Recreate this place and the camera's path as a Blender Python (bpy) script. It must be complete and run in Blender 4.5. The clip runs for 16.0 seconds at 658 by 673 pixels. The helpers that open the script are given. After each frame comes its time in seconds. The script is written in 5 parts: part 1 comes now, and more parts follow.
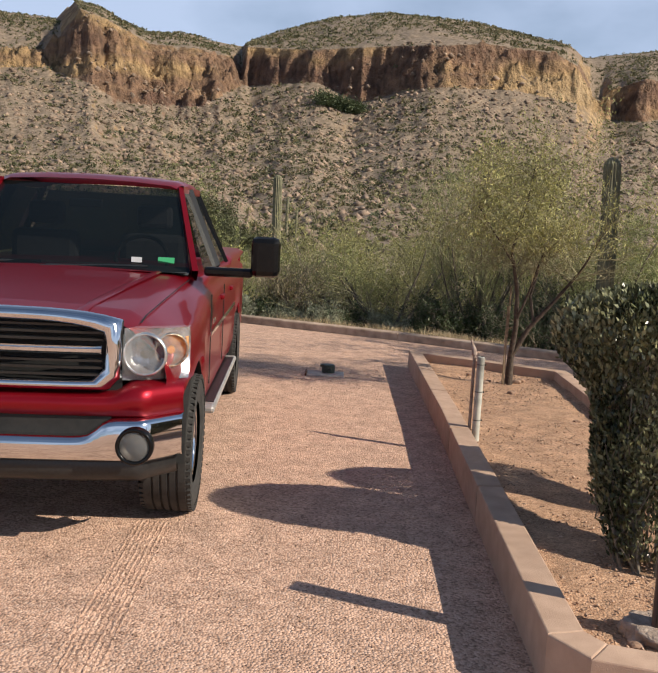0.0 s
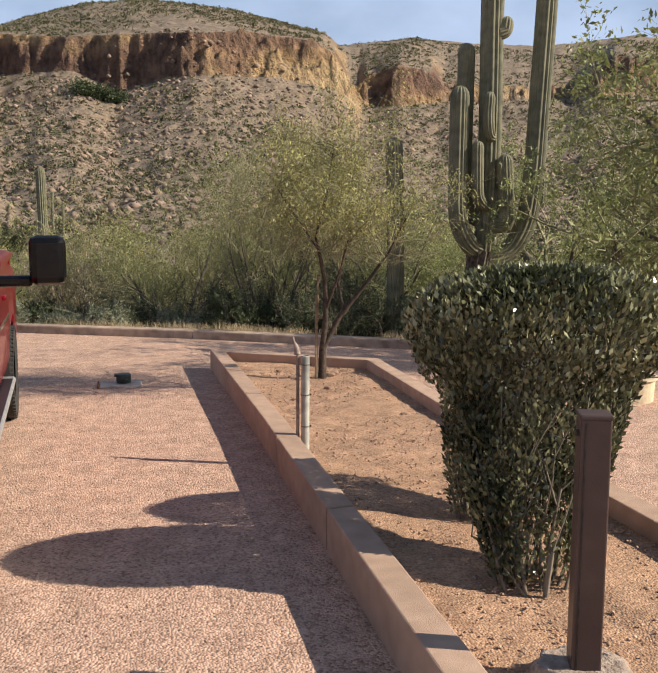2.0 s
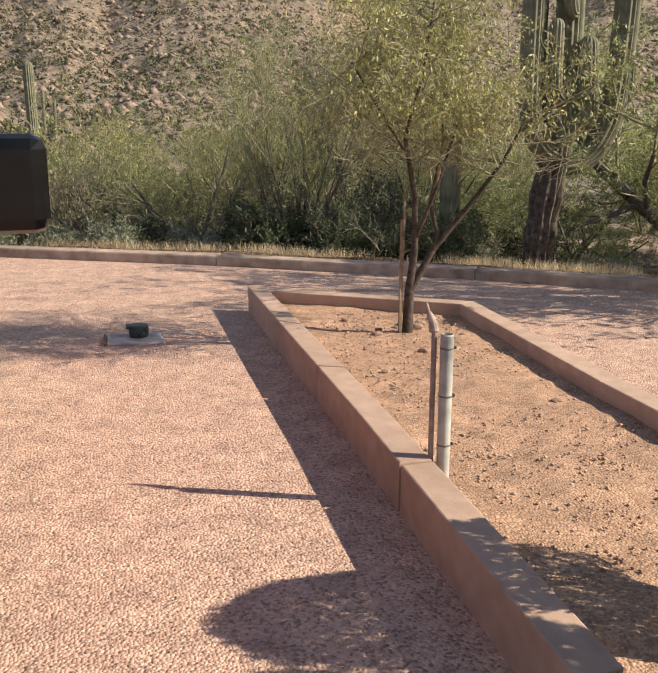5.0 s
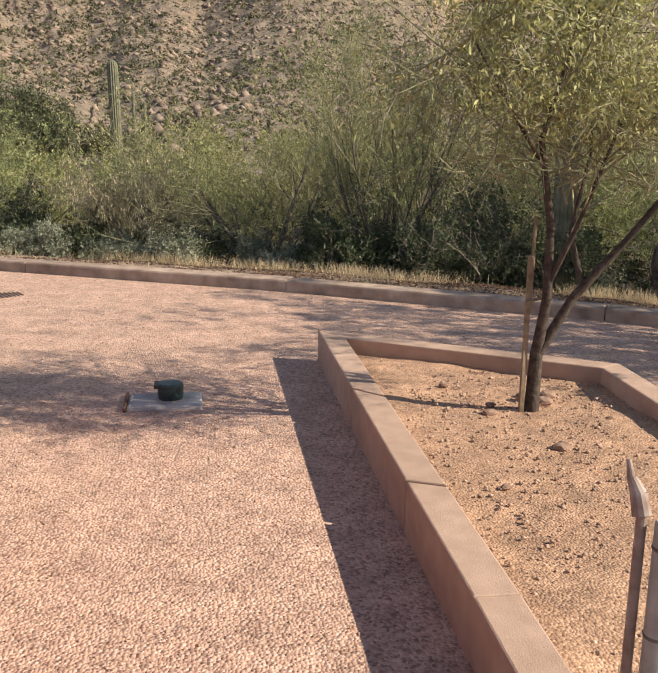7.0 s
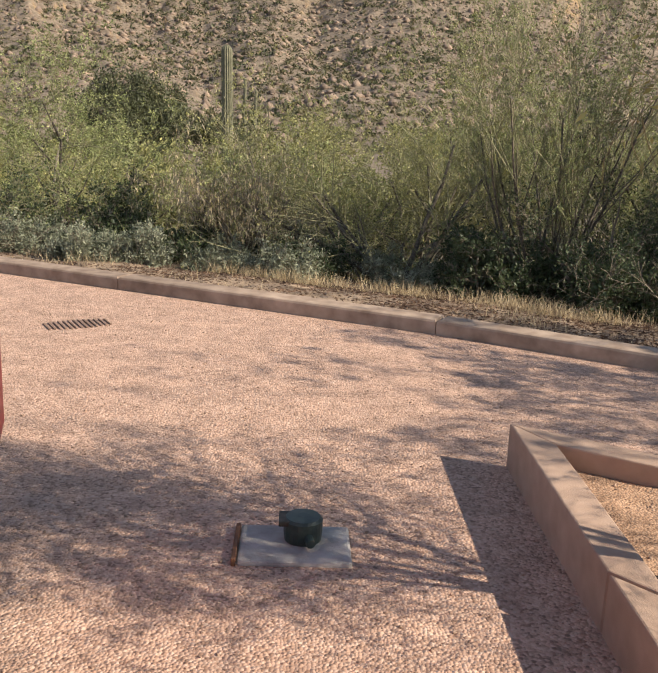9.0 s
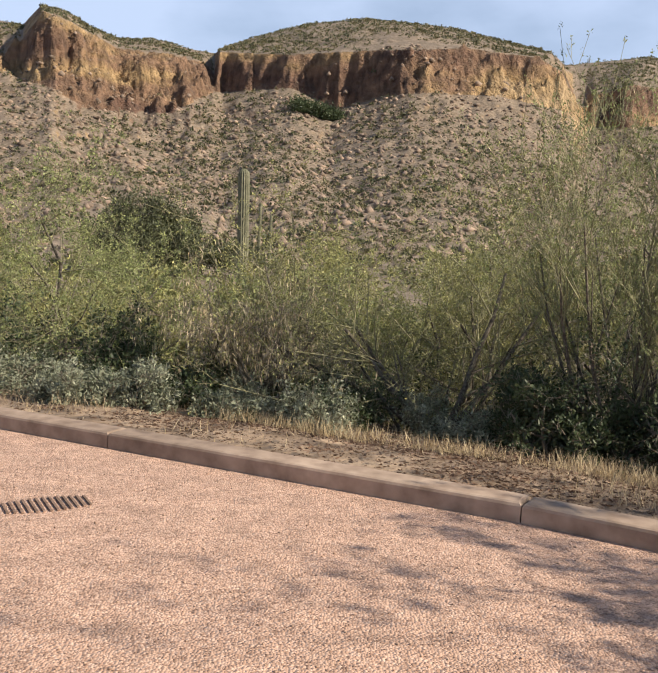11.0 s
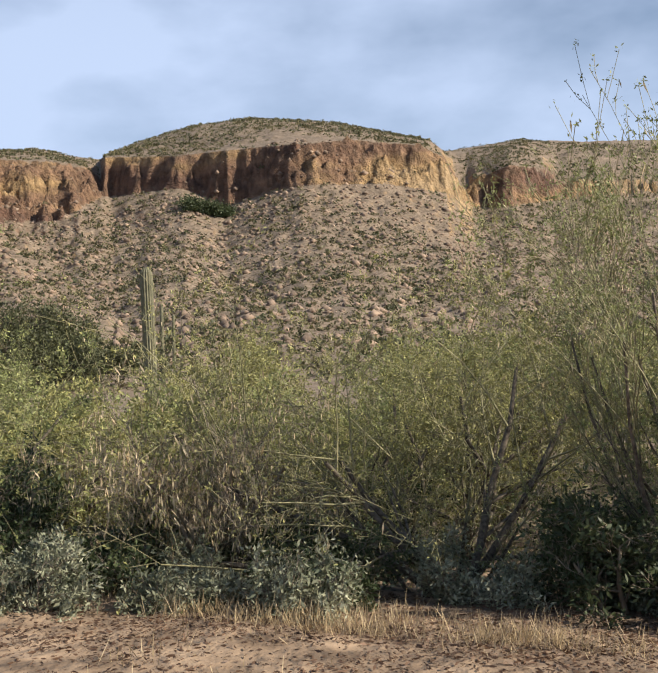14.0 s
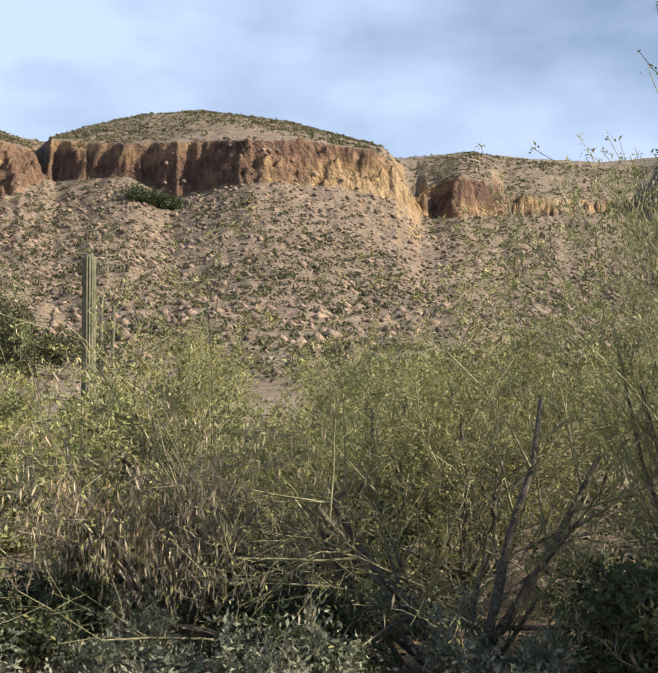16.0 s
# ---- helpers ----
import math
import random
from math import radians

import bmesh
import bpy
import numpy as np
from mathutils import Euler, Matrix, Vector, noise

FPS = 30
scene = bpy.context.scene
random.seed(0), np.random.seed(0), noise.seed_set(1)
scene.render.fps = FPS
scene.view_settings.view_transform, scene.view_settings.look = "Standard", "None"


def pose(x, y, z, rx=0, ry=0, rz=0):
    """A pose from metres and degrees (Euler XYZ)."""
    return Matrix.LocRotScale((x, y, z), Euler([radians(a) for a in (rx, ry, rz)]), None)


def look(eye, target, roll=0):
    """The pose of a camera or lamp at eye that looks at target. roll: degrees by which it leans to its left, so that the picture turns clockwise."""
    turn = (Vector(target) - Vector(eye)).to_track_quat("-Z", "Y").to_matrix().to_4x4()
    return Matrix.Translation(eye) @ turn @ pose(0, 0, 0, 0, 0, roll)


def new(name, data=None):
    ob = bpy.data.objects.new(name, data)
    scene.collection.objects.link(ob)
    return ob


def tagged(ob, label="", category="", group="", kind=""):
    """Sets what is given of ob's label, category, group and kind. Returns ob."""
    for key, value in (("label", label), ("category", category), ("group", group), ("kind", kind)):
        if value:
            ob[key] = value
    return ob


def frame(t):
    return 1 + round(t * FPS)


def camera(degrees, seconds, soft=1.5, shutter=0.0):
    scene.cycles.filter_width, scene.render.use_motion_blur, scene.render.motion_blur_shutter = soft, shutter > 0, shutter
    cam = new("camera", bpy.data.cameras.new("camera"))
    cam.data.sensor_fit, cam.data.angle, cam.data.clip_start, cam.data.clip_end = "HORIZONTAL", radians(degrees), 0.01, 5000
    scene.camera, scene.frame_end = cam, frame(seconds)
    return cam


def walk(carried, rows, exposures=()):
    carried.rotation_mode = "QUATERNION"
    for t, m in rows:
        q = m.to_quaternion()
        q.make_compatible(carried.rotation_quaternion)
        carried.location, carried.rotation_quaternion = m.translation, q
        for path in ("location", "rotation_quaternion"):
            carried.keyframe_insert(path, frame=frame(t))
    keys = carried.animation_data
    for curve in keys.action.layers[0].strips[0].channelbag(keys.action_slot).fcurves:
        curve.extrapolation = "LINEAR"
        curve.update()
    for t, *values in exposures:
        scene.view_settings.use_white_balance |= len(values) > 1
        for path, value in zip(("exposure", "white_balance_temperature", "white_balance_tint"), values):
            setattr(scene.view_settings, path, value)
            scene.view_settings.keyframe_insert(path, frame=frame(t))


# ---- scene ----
cam = camera(41.1, 16.0)
PATH = [
    (0, (-0.941, -3.887, 1.684), (-0.953, -1.902, 1.438), 3.1),
    (0.5, (-0.841, -3.776, 1.654), (-0.601, -1.806, 1.4), 1.9),
    (1, (-0.942, -3.612, 1.676), (-0.513, -1.679, 1.396), -0.7),
    (1.5, (-1.03, -3.412, 1.679), (-0.501, -1.498, 1.444), -1.1),
    (2, (-1.092, -3.064, 1.672), (-0.613, -1.139, 1.416), 0.3),
    (2.5, (-1.23, -2.687, 1.618), (-0.901, -0.751, 1.241), -0.6),
    (3, (-1.276, -2.338, 1.616), (-0.946, -0.419, 1.161), -2.8),
    (3.2, (-1.276, -2.172, 1.63), (-0.917, -0.26, 1.166), -2.4),
    (5.3, (-1.111, -0.396, 1.626), (-0.636, 1.489, 1.156), 0.2),
    (5.5, (-1.061, -0.239, 1.609), (-0.615, 1.662, 1.176), -0.9),
    (6, (-0.974, 0.221, 1.625), (-0.657, 2.155, 1.227), -1.3),
    (6.5, (-0.932, 0.642, 1.605), (-0.649, 2.57, 1.158), 0.2),
    (7, (-0.801, 1.107, 1.587), (-0.514, 3.032, 1.125), 0.8),
    (7.5, (-0.792, 1.575, 1.568), (-0.559, 3.501, 1.083), 2.1),
    (8, (-0.785, 2.013, 1.572), (-0.658, 3.949, 1.084), 1.3),
    (8.2, (-0.824, 2.24, 1.624), (-0.742, 4.175, 1.126), 1.9),
    (10.3, (-1.195, 4.093, 1.562), (-1.125, 6.044, 1.127), 2.5),
    (10.5, (-1.19, 4.263, 1.547), (-1.117, 6.218, 1.131), 2.4),
    (11, (-1.237, 4.666, 1.595), (-1.198, 6.654, 1.378), 2.8),
    (11.5, (-1.317, 5.07, 1.609), (-1.252, 7.068, 1.565), 1.4),
    (12, (-1.362, 5.514, 1.639), (-1.355, 7.514, 1.642), -1.1),
    (12.5, (-1.454, 5.907, 1.637), (-1.469, 7.907, 1.662), -0.9),
    (13, (-1.519, 6.279, 1.634), (-1.453, 8.278, 1.684), -1.8),
    (13.5, (-1.603, 6.699, 1.665), (-1.536, 8.697, 1.734), -2.5),
    (14, (-1.681, 7.045, 1.673), (-1.425, 9.028, 1.665), -1.8),
    (14.5, (-1.64, 7.506, 1.675), (-1.22, 9.461, 1.623), -1.4),
    (15, (-1.749, 7.841, 1.671), (-1.339, 9.798, 1.635), -0.2),
    (15.5, (-1.851, 8.122, 1.697), (-1.495, 10.09, 1.671), 0.7),
    (16, (-1.865, 8.427, 1.731), (-1.474, 10.388, 1.726), 1.5),
]
walk(cam, [(t, look(eye, target, roll)) for t, eye, target, roll in PATH],
     [(0, -0.15), (1.5, -0.05), (3.2, 0.04), (5.4, 0.22), (8.2, 0.12), (11.0, 0.06), (12.5, -0.04), (14.0, 0.05), (15.0, 0.15), (16.0, 0.24)])

# world and sun
world = bpy.data.worlds.new("world")
scene.world = world
world.use_nodes = True
wn, wl = world.node_tree.nodes, world.node_tree.links
sky = wn.new("ShaderNodeTexSky")
sky.sky_type, sky.sun_disc = "NISHITA", False
SUN_FROM = Vector((1.40, -0.56, 1.0)).normalized()
sky.sun_elevation = math.asin(SUN_FROM.z)
sky.sun_rotation = math.atan2(SUN_FROM.x, SUN_FROM.y)
sky.air_density, sky.dust_density, sky.ozone_density = 1.3, 0.0, 4.0
# thin high cloud over blue
wco = wn.new("ShaderNodeTexCoord")
wmap = wn.new("ShaderNodeMapping")
wmap.inputs["Scale"].default_value = (1.0, 1.0, 2.1)
wnoise = wn.new("ShaderNodeTexNoise")
wnoise.inputs["Scale"].default_value, wnoise.inputs["Detail"].default_value = 2.1, 6
wramp = wn.new("ShaderNodeValToRGB")
wramp.color_ramp.elements[0].position, wramp.color_ramp.elements[1].position = 0.36, 0.58
wramp.color_ramp.elements[0].color = (0.26, 0.26, 0.26, 1)
wramp.color_ramp.elements[1].color = (0.88, 0.88, 0.88, 1)
wmix = wn.new("ShaderNodeMix")
wmix.data_type = "RGBA"
wmix.inputs["B"].default_value = (10.6, 12.8, 17.2, 1)
wl.new(wco.outputs["Generated"], wmap.inputs[0])
wl.new(wmap.outputs[0], wnoise.inputs["Vector"])
wl.new(wnoise.outputs[0], wramp.inputs[0])
# the cloud veil thins from the horizon to the zenith
wsep = wn.new("ShaderNodeSeparateXYZ")
wthin = wn.new("ShaderNodeMapRange")
wthin.interpolation_type = "SMOOTHSTEP"
for _name, _v in (("From Min", 0.28), ("From Max", 0.80), ("To Min", 1.0), ("To Max", 0.18)):
    wthin.inputs[_name].default_value = _v
wmul = wn.new("ShaderNodeMath")
wmul.operation = "MULTIPLY"
wl.new(wco.outputs["Generated"], wsep.inputs[0])
wl.new(wsep.outputs[2], wthin.inputs[0])
wl.new(wramp.outputs[0], wmul.inputs[0])
wl.new(wthin.outputs[0], wmul.inputs[1])
wl.new(wmul.outputs[0], wmix.inputs["Factor"])
wblue = wn.new("ShaderNodeMix")
wblue.data_type, wblue.blend_type = "RGBA", "MULTIPLY"
wblue.inputs["Factor"].default_value = 1.0
wblue.inputs["B"].default_value = (0.95, 1.07, 1.18, 1)
wl.new(sky.outputs[0], wblue.inputs["A"])
wl.new(wblue.outputs["Result"], wmix.inputs["A"])
wl.new(wmix.outputs["Result"], wn["Background"].inputs[0])
wn["Background"].inputs[1].default_value = 0.060
sun = new("sun", bpy.data.lights.new("sun", "SUN"))
sun.data.energy, sun.data.angle, sun.data.color = 7.3, radians(0.55), (1.0, 0.91, 0.76)
sun.matrix_world = look(SUN_FROM * 50, (0, 0, 0))


# ---- materials ----
def mat(name, cols, scale=8.0, rough=0.8, bump=0.0, bscale=None, metal=0.0, kind="noise", stains=0.25, island=0.0, coat=0.0, spec=0.5):
    """A surface with colours cols spread by a fine and a broad noise, and a relief."""
    m = bpy.data.materials.new(name)
    m.use_nodes = True
    n, l = m.node_tree.nodes, m.node_tree.links
    b = n["Principled BSDF"]
    geo = n.new("ShaderNodeNewGeometry")
    pos = geo.outputs["Position"]
    if kind == "voronoi":
        fine = n.new("ShaderNodeTexVoronoi")
        fine.inputs["Scale"].default_value = scale
        sep = n.new("ShaderNodeSeparateColor")
        l.new(fine.outputs["Color"], sep.inputs[0])
        val = sep.outputs[0]
    else:
        fine = n.new("ShaderNodeTexNoise")
        fine.inputs["Scale"].default_value, fine.inputs["Detail"].default_value = scale, 6
        val = fine.outputs[0]
    l.new(pos, fine.inputs["Vector"])
    ramp = n.new("ShaderNodeValToRGB")
    e = ramp.color_ramp.elements
    lo, hi = (0.0, 1.0) if kind == "voronoi" else (0.3, 0.7)
    while len(e) < len(cols):
        e.new(0.5)
    for i, c in enumerate(cols):
        e[i].position = lo + (hi - lo) * i / max(1, len(cols) - 1)
        e[i].color = (*c, 1)
    l.new(val, ramp.inputs[0])
    col = ramp.outputs[0]
    if stains:
        broad = n.new("ShaderNodeTexNoise")
        broad.inputs["Scale"].default_value, broad.inputs["Detail"].default_value = scale * 0.07 + 0.15, 4
        l.new(pos, broad.inputs["Vector"])
        mr = n.new("ShaderNodeMapRange")
        mr.inputs["From Min"].default_value, mr.inputs["From Max"].default_value = 0.3, 0.7
        mr.inputs["To Min"].default_value, mr.inputs["To Max"].default_value = 1 - stains, 1 + stains * 0.6
        l.new(broad.outputs[0], mr.inputs[0])
        hs = n.new("ShaderNodeHueSaturation")
        l.new(mr.outputs[0], hs.inputs["Value"])
        l.new(col, hs.inputs["Color"])
        col = hs.outputs[0]
    if island:
        mi = n.new("ShaderNodeMapRange")
        mi.inputs["To Min"].default_value, mi.inputs["To Max"].default_value = 1 - island, 1 + island
        l.new(geo.outputs["Random Per Island"], mi.inputs[0])
        h2 = n.new("ShaderNodeHueSaturation")
        l.new(mi.outputs[0], h2.inputs["Value"])
        l.new(col, h2.inputs["Color"])
        col = h2.outputs[0]
    l.new(col, b.inputs["Base Color"])
    b.inputs["Roughness"].default_value, b.inputs["Metallic"].default_value = rough, metal
    b.inputs["Coat Weight"].default_value = coat
    b.inputs["Specular IOR Level"].default_value = spec
    if bump:
        if kind == "voronoi":
            bt = n.new("ShaderNodeTexVoronoi")
            bt.inputs["Scale"].default_value = bscale or scale
            out = bt.outputs["Distance"]
        else:
            bt = n.new("ShaderNodeTexNoise")
            bt.inputs["Scale"].default_value, bt.inputs["Detail"].default_value = bscale or scale * 2, 6
            out = bt.outputs[0]
        l.new(pos, bt.inputs["Vector"])
        bp = n.new("ShaderNodeBump")
        bp.inputs["Strength"].default_value = 1.0
        bp.inputs["Distance"].default_value = bump
        bp.invert = kind == "voronoi"
        l.new(out, bp.inputs["Height"])
        l.new(bp.outputs[0], b.inputs["Normal"])
    return m


def leaf_mat(name, cols, rough=0.55, island=0.35, through_light=0.25):
    m = mat(name, cols, scale=3.0, rough=rough, stains=0.2, island=island, spec=0.4)
    n, l = m.node_tree.nodes, m.node_tree.links
    b = n["Principled BSDF"]
    tr = n.new("ShaderNodeBsdfTranslucent")
    mix = n.new("ShaderNodeMixShader")
    mix.inputs[0].default_value = through_light
    l.new(b.inputs["Base Color"].links[0].from_socket, tr.inputs[0])
    l.new(b.outputs[0], mix.inputs[1])
    l.new(tr.outputs[0], mix.inputs[2])
    l.new(mix.outputs[0], n["Material Output"].inputs[0])
    return m


GRAVEL = mat("gravel", [(0.265, 0.155, 0.105), (0.495, 0.305, 0.215), (0.58, 0.367, 0.263), (0.645, 0.435, 0.328)], scale=82, rough=0.95, bump=0.007, kind="voronoi", stains=0.22)
SOIL = mat("planter soil", [(0.27, 0.153, 0.09), (0.43, 0.252, 0.152), (0.54, 0.335, 0.212)], scale=90, rough=0.97, bump=0.0055, kind="voronoi", stains=0.3)
STUCCO = mat("stucco", [(0.38, 0.25, 0.178), (0.48, 0.325, 0.235)], scale=9, rough=0.9, bump=0.0022, bscale=190, stains=0.24)
KERB = mat("kerb concrete", [(0.24, 0.163, 0.115), (0.45, 0.328, 0.242)], scale=7, rough=0.92, bump=0.0008, bscale=90, stains=0.3)
CONCRETE = mat("concrete", [(0.24, 0.175, 0.135), (0.42, 0.33, 0.27)], scale=22, rough=0.95, bump=0.012, bscale=60)
PAD_CONCRETE = mat("pad concrete", [(0.36, 0.31, 0.27), (0.54, 0.48, 0.43)], scale=14, rough=0.9, bump=0.004, bscale=70)
BRONZE = mat("brown paint", [(0.055, 0.032, 0.027), (0.075, 0.045, 0.037)], scale=12, rough=0.45, bump=0.0006, bscale=160)
PVC = mat("weathered pipe", [(0.27, 0.265, 0.235), (0.54, 0.525, 0.46)], scale=11, rough=0.5, bump=0.0005)
COPPER = mat("faded riser", [(0.24, 0.15, 0.105), (0.46, 0.36, 0.30)], scale=26, rough=0.6)
STEEL_DARK = mat("dark steel", [(0.03, 0.03, 0.028), (0.09, 0.075, 0.06)], scale=30, rough=0.6, metal=0.6)
GREY_CLAMP = mat("grey clamp steel", [(0.10, 0.095, 0.085), (0.22, 0.21, 0.19)], scale=40, rough=0.5, metal=0.4)
CREAM = mat("cream paint", [(0.50, 0.40, 0.25), (0.66, 0.55, 0.38)], scale=16, rough=0.7, bump=0.001)
GREEN_PAINT = mat("dark green plastic", [(0.02, 0.035, 0.03), (0.045, 0.065, 0.055)], scale=30, rough=0.5)
RUST = mat("rust", [(0.10, 0.04, 0.02), (0.2, 0.085, 0.04)], scale=40, rough=0.9)
DUSTY_RUST = mat("dusty rust", [(0.13, 0.075, 0.05), (0.30, 0.19, 0.135)], scale=40, rough=0.95)
BARK = mat("bark", [(0.055, 0.044, 0.033), (0.22, 0.18, 0.135)], scale=30, rough=0.95, bump=0.006, bscale=60)
TWIG_GREEN = mat("green twig", [(0.15, 0.145, 0.07), (0.34, 0.305, 0.17)], scale=5, rough=0.8, stains=0.2)
TRUNK_BARK = mat("dark trunk bark", [(0.03, 0.021, 0.016), (0.10, 0.072, 0.052)], scale=30, rough=0.95, bump=0.006, bscale=60)
TWIG_DRY = mat("dry twig", [(0.12, 0.095, 0.066), (0.31, 0.255, 0.19)], scale=5, rough=0.9)
STAKE_WOOD = mat("stake wood", [(0.16, 0.11, 0.065), (0.30, 0.22, 0.14)], scale=25, rough=0.9, bump=0.002)
SAG_GREEN = mat("saguaro skin", [(0.10, 0.097, 0.054), (0.205, 0.188, 0.113)], scale=6, rough=0.75, bump=0.003, bscale=50)
SAG_WOOD = mat("saguaro bark", [(0.035, 0.025, 0.02), (0.17, 0.13, 0.095)], scale=14, rough=0.95, bump=0.01, bscale=30)
LEAF_BUSH = leaf_mat("jojoba leaf", [(0.052, 0.06, 0.027), (0.29, 0.28, 0.155)], rough=0.27, island=0.75, through_light=0.08)
LEAF_YEL = leaf_mat("yellow green leaf", [(0.21, 0.21, 0.068), (0.45, 0.42, 0.17)], island=0.45, through_light=0.33)
LEAF_GREEN = leaf_mat("green leaf", [(0.15, 0.18, 0.062), (0.38, 0.39, 0.16)], island=0.45, through_light=0.33)
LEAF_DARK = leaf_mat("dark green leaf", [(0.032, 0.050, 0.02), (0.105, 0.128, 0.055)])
LEAF_SCRUB = leaf_mat("scrub leaf", [(0.055, 0.065, 0.03), (0.13, 0.13, 0.06)])
LEAF_DRY = leaf_mat("dry brush leaf", [(0.12, 0.11, 0.055), (0.23, 0.20, 0.105)])
LEAF_GREY = leaf_mat("grey green leaf", [(0.15, 0.17, 0.10), (0.40, 0.40, 0.28)])
LEAF_TAN = leaf_mat("tan seed pod", [(0.40, 0.29, 0.16), (0.66, 0.56, 0.38)])
LEAF_LITTER = leaf_mat("brown leaf litter", [(0.07, 0.040, 0.026), (0.21, 0.125, 0.08)])
GRASS_DRY = leaf_mat("dry grass", [(0.38, 0.28, 0.16), (0.66, 0.53, 0.34)])
STONE = mat("loose stone", [(0.27, 0.16, 0.105), (0.52, 0.36, 0.26)], scale=20, rough=0.95, bump=0.003, island=0.3)
ROCK = mat("reddish rock", [(0.17, 0.10, 0.068), (0.38, 0.245, 0.17)], scale=26, rough=0.95, bump=0.004, bscale=60)
HILL_STONE = mat("hill stone", [(0.15, 0.106, 0.074), (0.33, 0.235, 0.17)], scale=1.5, rough=0.95, bump=0.05, bscale=6, island=0.35)


def ground_mat():
    """Dusty desert soil on gentle slopes, banded red and yellow rock where it is steep."""
    m = mat("desert ground", [(0.125, 0.092, 0.062), (0.205, 0.152, 0.105), (0.30, 0.225, 0.16)], scale=1.6, rough=0.97, bump=0.10, bscale=4.0, stains=0.3)
    n, l = m.node_tree.nodes, m.node_tree.links
    b = n["Principled BSDF"]
    soil = b.inputs["Base Color"].links[0].from_socket
    geo = n.new("ShaderNodeNewGeometry")
    sep = n.new("ShaderNodeSeparateXYZ")
    l.new(geo.outputs["True Normal"], sep.inputs[0])
    steep = n.new("ShaderNodeMapRange")
    steep.inputs["From Min"].default_value, steep.inputs["From Max"].default_value = 0.80, 0.62
    l.new(sep.outputs[2], steep.inputs[0])
    mp = n.new("ShaderNodeMapping")
    mp.inputs["Scale"].default_value = (0.042, 0.012, 0.13)
    l.new(geo.outputs["Position"], mp.inputs[0])
    rn = n.new("ShaderNodeTexNoise")
    rn.inputs["Scale"].default_value, rn.inputs["Detail"].default_value = 1.0, 7
    l.new(mp.outputs[0], rn.inputs["Vector"])
    rr = n.new("ShaderNodeValToRGB")
    e = rr.color_ramp.elements
    e.new(0.45), e.new(0.55)
    for el, p, c in zip(e, (0.33, 0.45, 0.55, 0.68), ((0.15, 0.082, 0.054), (0.25, 0.148, 0.088), (0.395, 0.255, 0.122), (0.45, 0.315, 0.175))):
        el.position, el.color = p, (*c, 1)
    l.new(rn.outputs[0], rr.inputs[0])
    st = n.new("ShaderNodeTexNoise")
    st.inputs["Scale"].default_value, st.inputs["Detail"].default_value = 1.0, 5
    mp2 = n.new("ShaderNodeMapping")
    mp2.inputs["Scale"].default_value = (0.8, 0.5, 0.35)
    l.new(geo.outputs["Position"], mp2.inputs[0])
    l.new(mp2.outputs[0], st.inputs["Vector"])
    sv = n.new("ShaderNodeMapRange")
    sv.inputs["From Min"].default_value, sv.inputs["From Max"].default_value = 0.35, 0.65
    sv.inputs["To Min"].default_value, sv.inputs["To Max"].default_value = 0.5, 1.15
    l.new(st.outputs[0], sv.inputs[0])
    hs = n.new("ShaderNodeHueSaturation")
    l.new(sv.outputs[0], hs.inputs["Value"])
    l.new(rr.outputs[0], hs.inputs["Color"])
    mix = n.new("ShaderNodeMix")
    mix.data_type = "RGBA"
    l.new(steep.outputs[0], mix.inputs["Factor"])
    # pale straw sand on the verge gives way to stony soil farther out
    sp = n.new("ShaderNodeSeparateXYZ")
    l.new(geo.outputs["Position"], sp.inputs[0])
    far = n.new("ShaderNodeMapRange")
    far.inputs["From Min"].default_value, far.inputs["From Max"].default_value = 13.0, 24.0
    l.new(sp.outputs[1], far.inputs[0])
    sn = n.new("ShaderNodeTexNoise")
    sn.inputs["Scale"].default_value, sn.inputs["Detail"].default_value = 2.4, 8
    l.new(geo.outputs["Position"], sn.inputs["Vector"])
    sr = n.new("ShaderNodeValToRGB")
    sr.color_ramp.elements[0].position, sr.color_ramp.elements[1].position = 0.36, 0.66
    sr.color_ramp.elements[0].color, sr.color_ramp.elements[1].color = (0.15, 0.10, 0.064, 1), (0.37, 0.262, 0.175, 1)
    l.new(sn.outputs[0], sr.inputs[0])
    sm = n.new("ShaderNodeMix")
    sm.data_type = "RGBA"
    l.new(far.outputs[0], sm.inputs["Factor"])
    l.new(sr.outputs[0], sm.inputs["A"])
    l.new(soil, sm.inputs["B"])
    l.new(sm.outputs["Result"], mix.inputs["A"])
    crag = n.new("ShaderNodeTexNoise")
    crag.inputs["Scale"].default_value, crag.inputs["Detail"].default_value, crag.inputs["Roughness"].default_value = 0.32, 8, 0.62
    l.new(geo.outputs["Position"], crag.inputs["Vector"])
    cb = n.new("ShaderNodeBump")
    cb.inputs["Distance"].default_value = 3.2
    l.new(steep.outputs[0], cb.inputs["Strength"])
    l.new(crag.outputs[0], cb.inputs["Height"])
    l.new(b.inputs["Normal"].links[0].from_socket, cb.inputs["Normal"])
    l.new(cb.outputs[0], b.inputs["Normal"])
    l.new(hs.outputs[0], mix.inputs["B"])
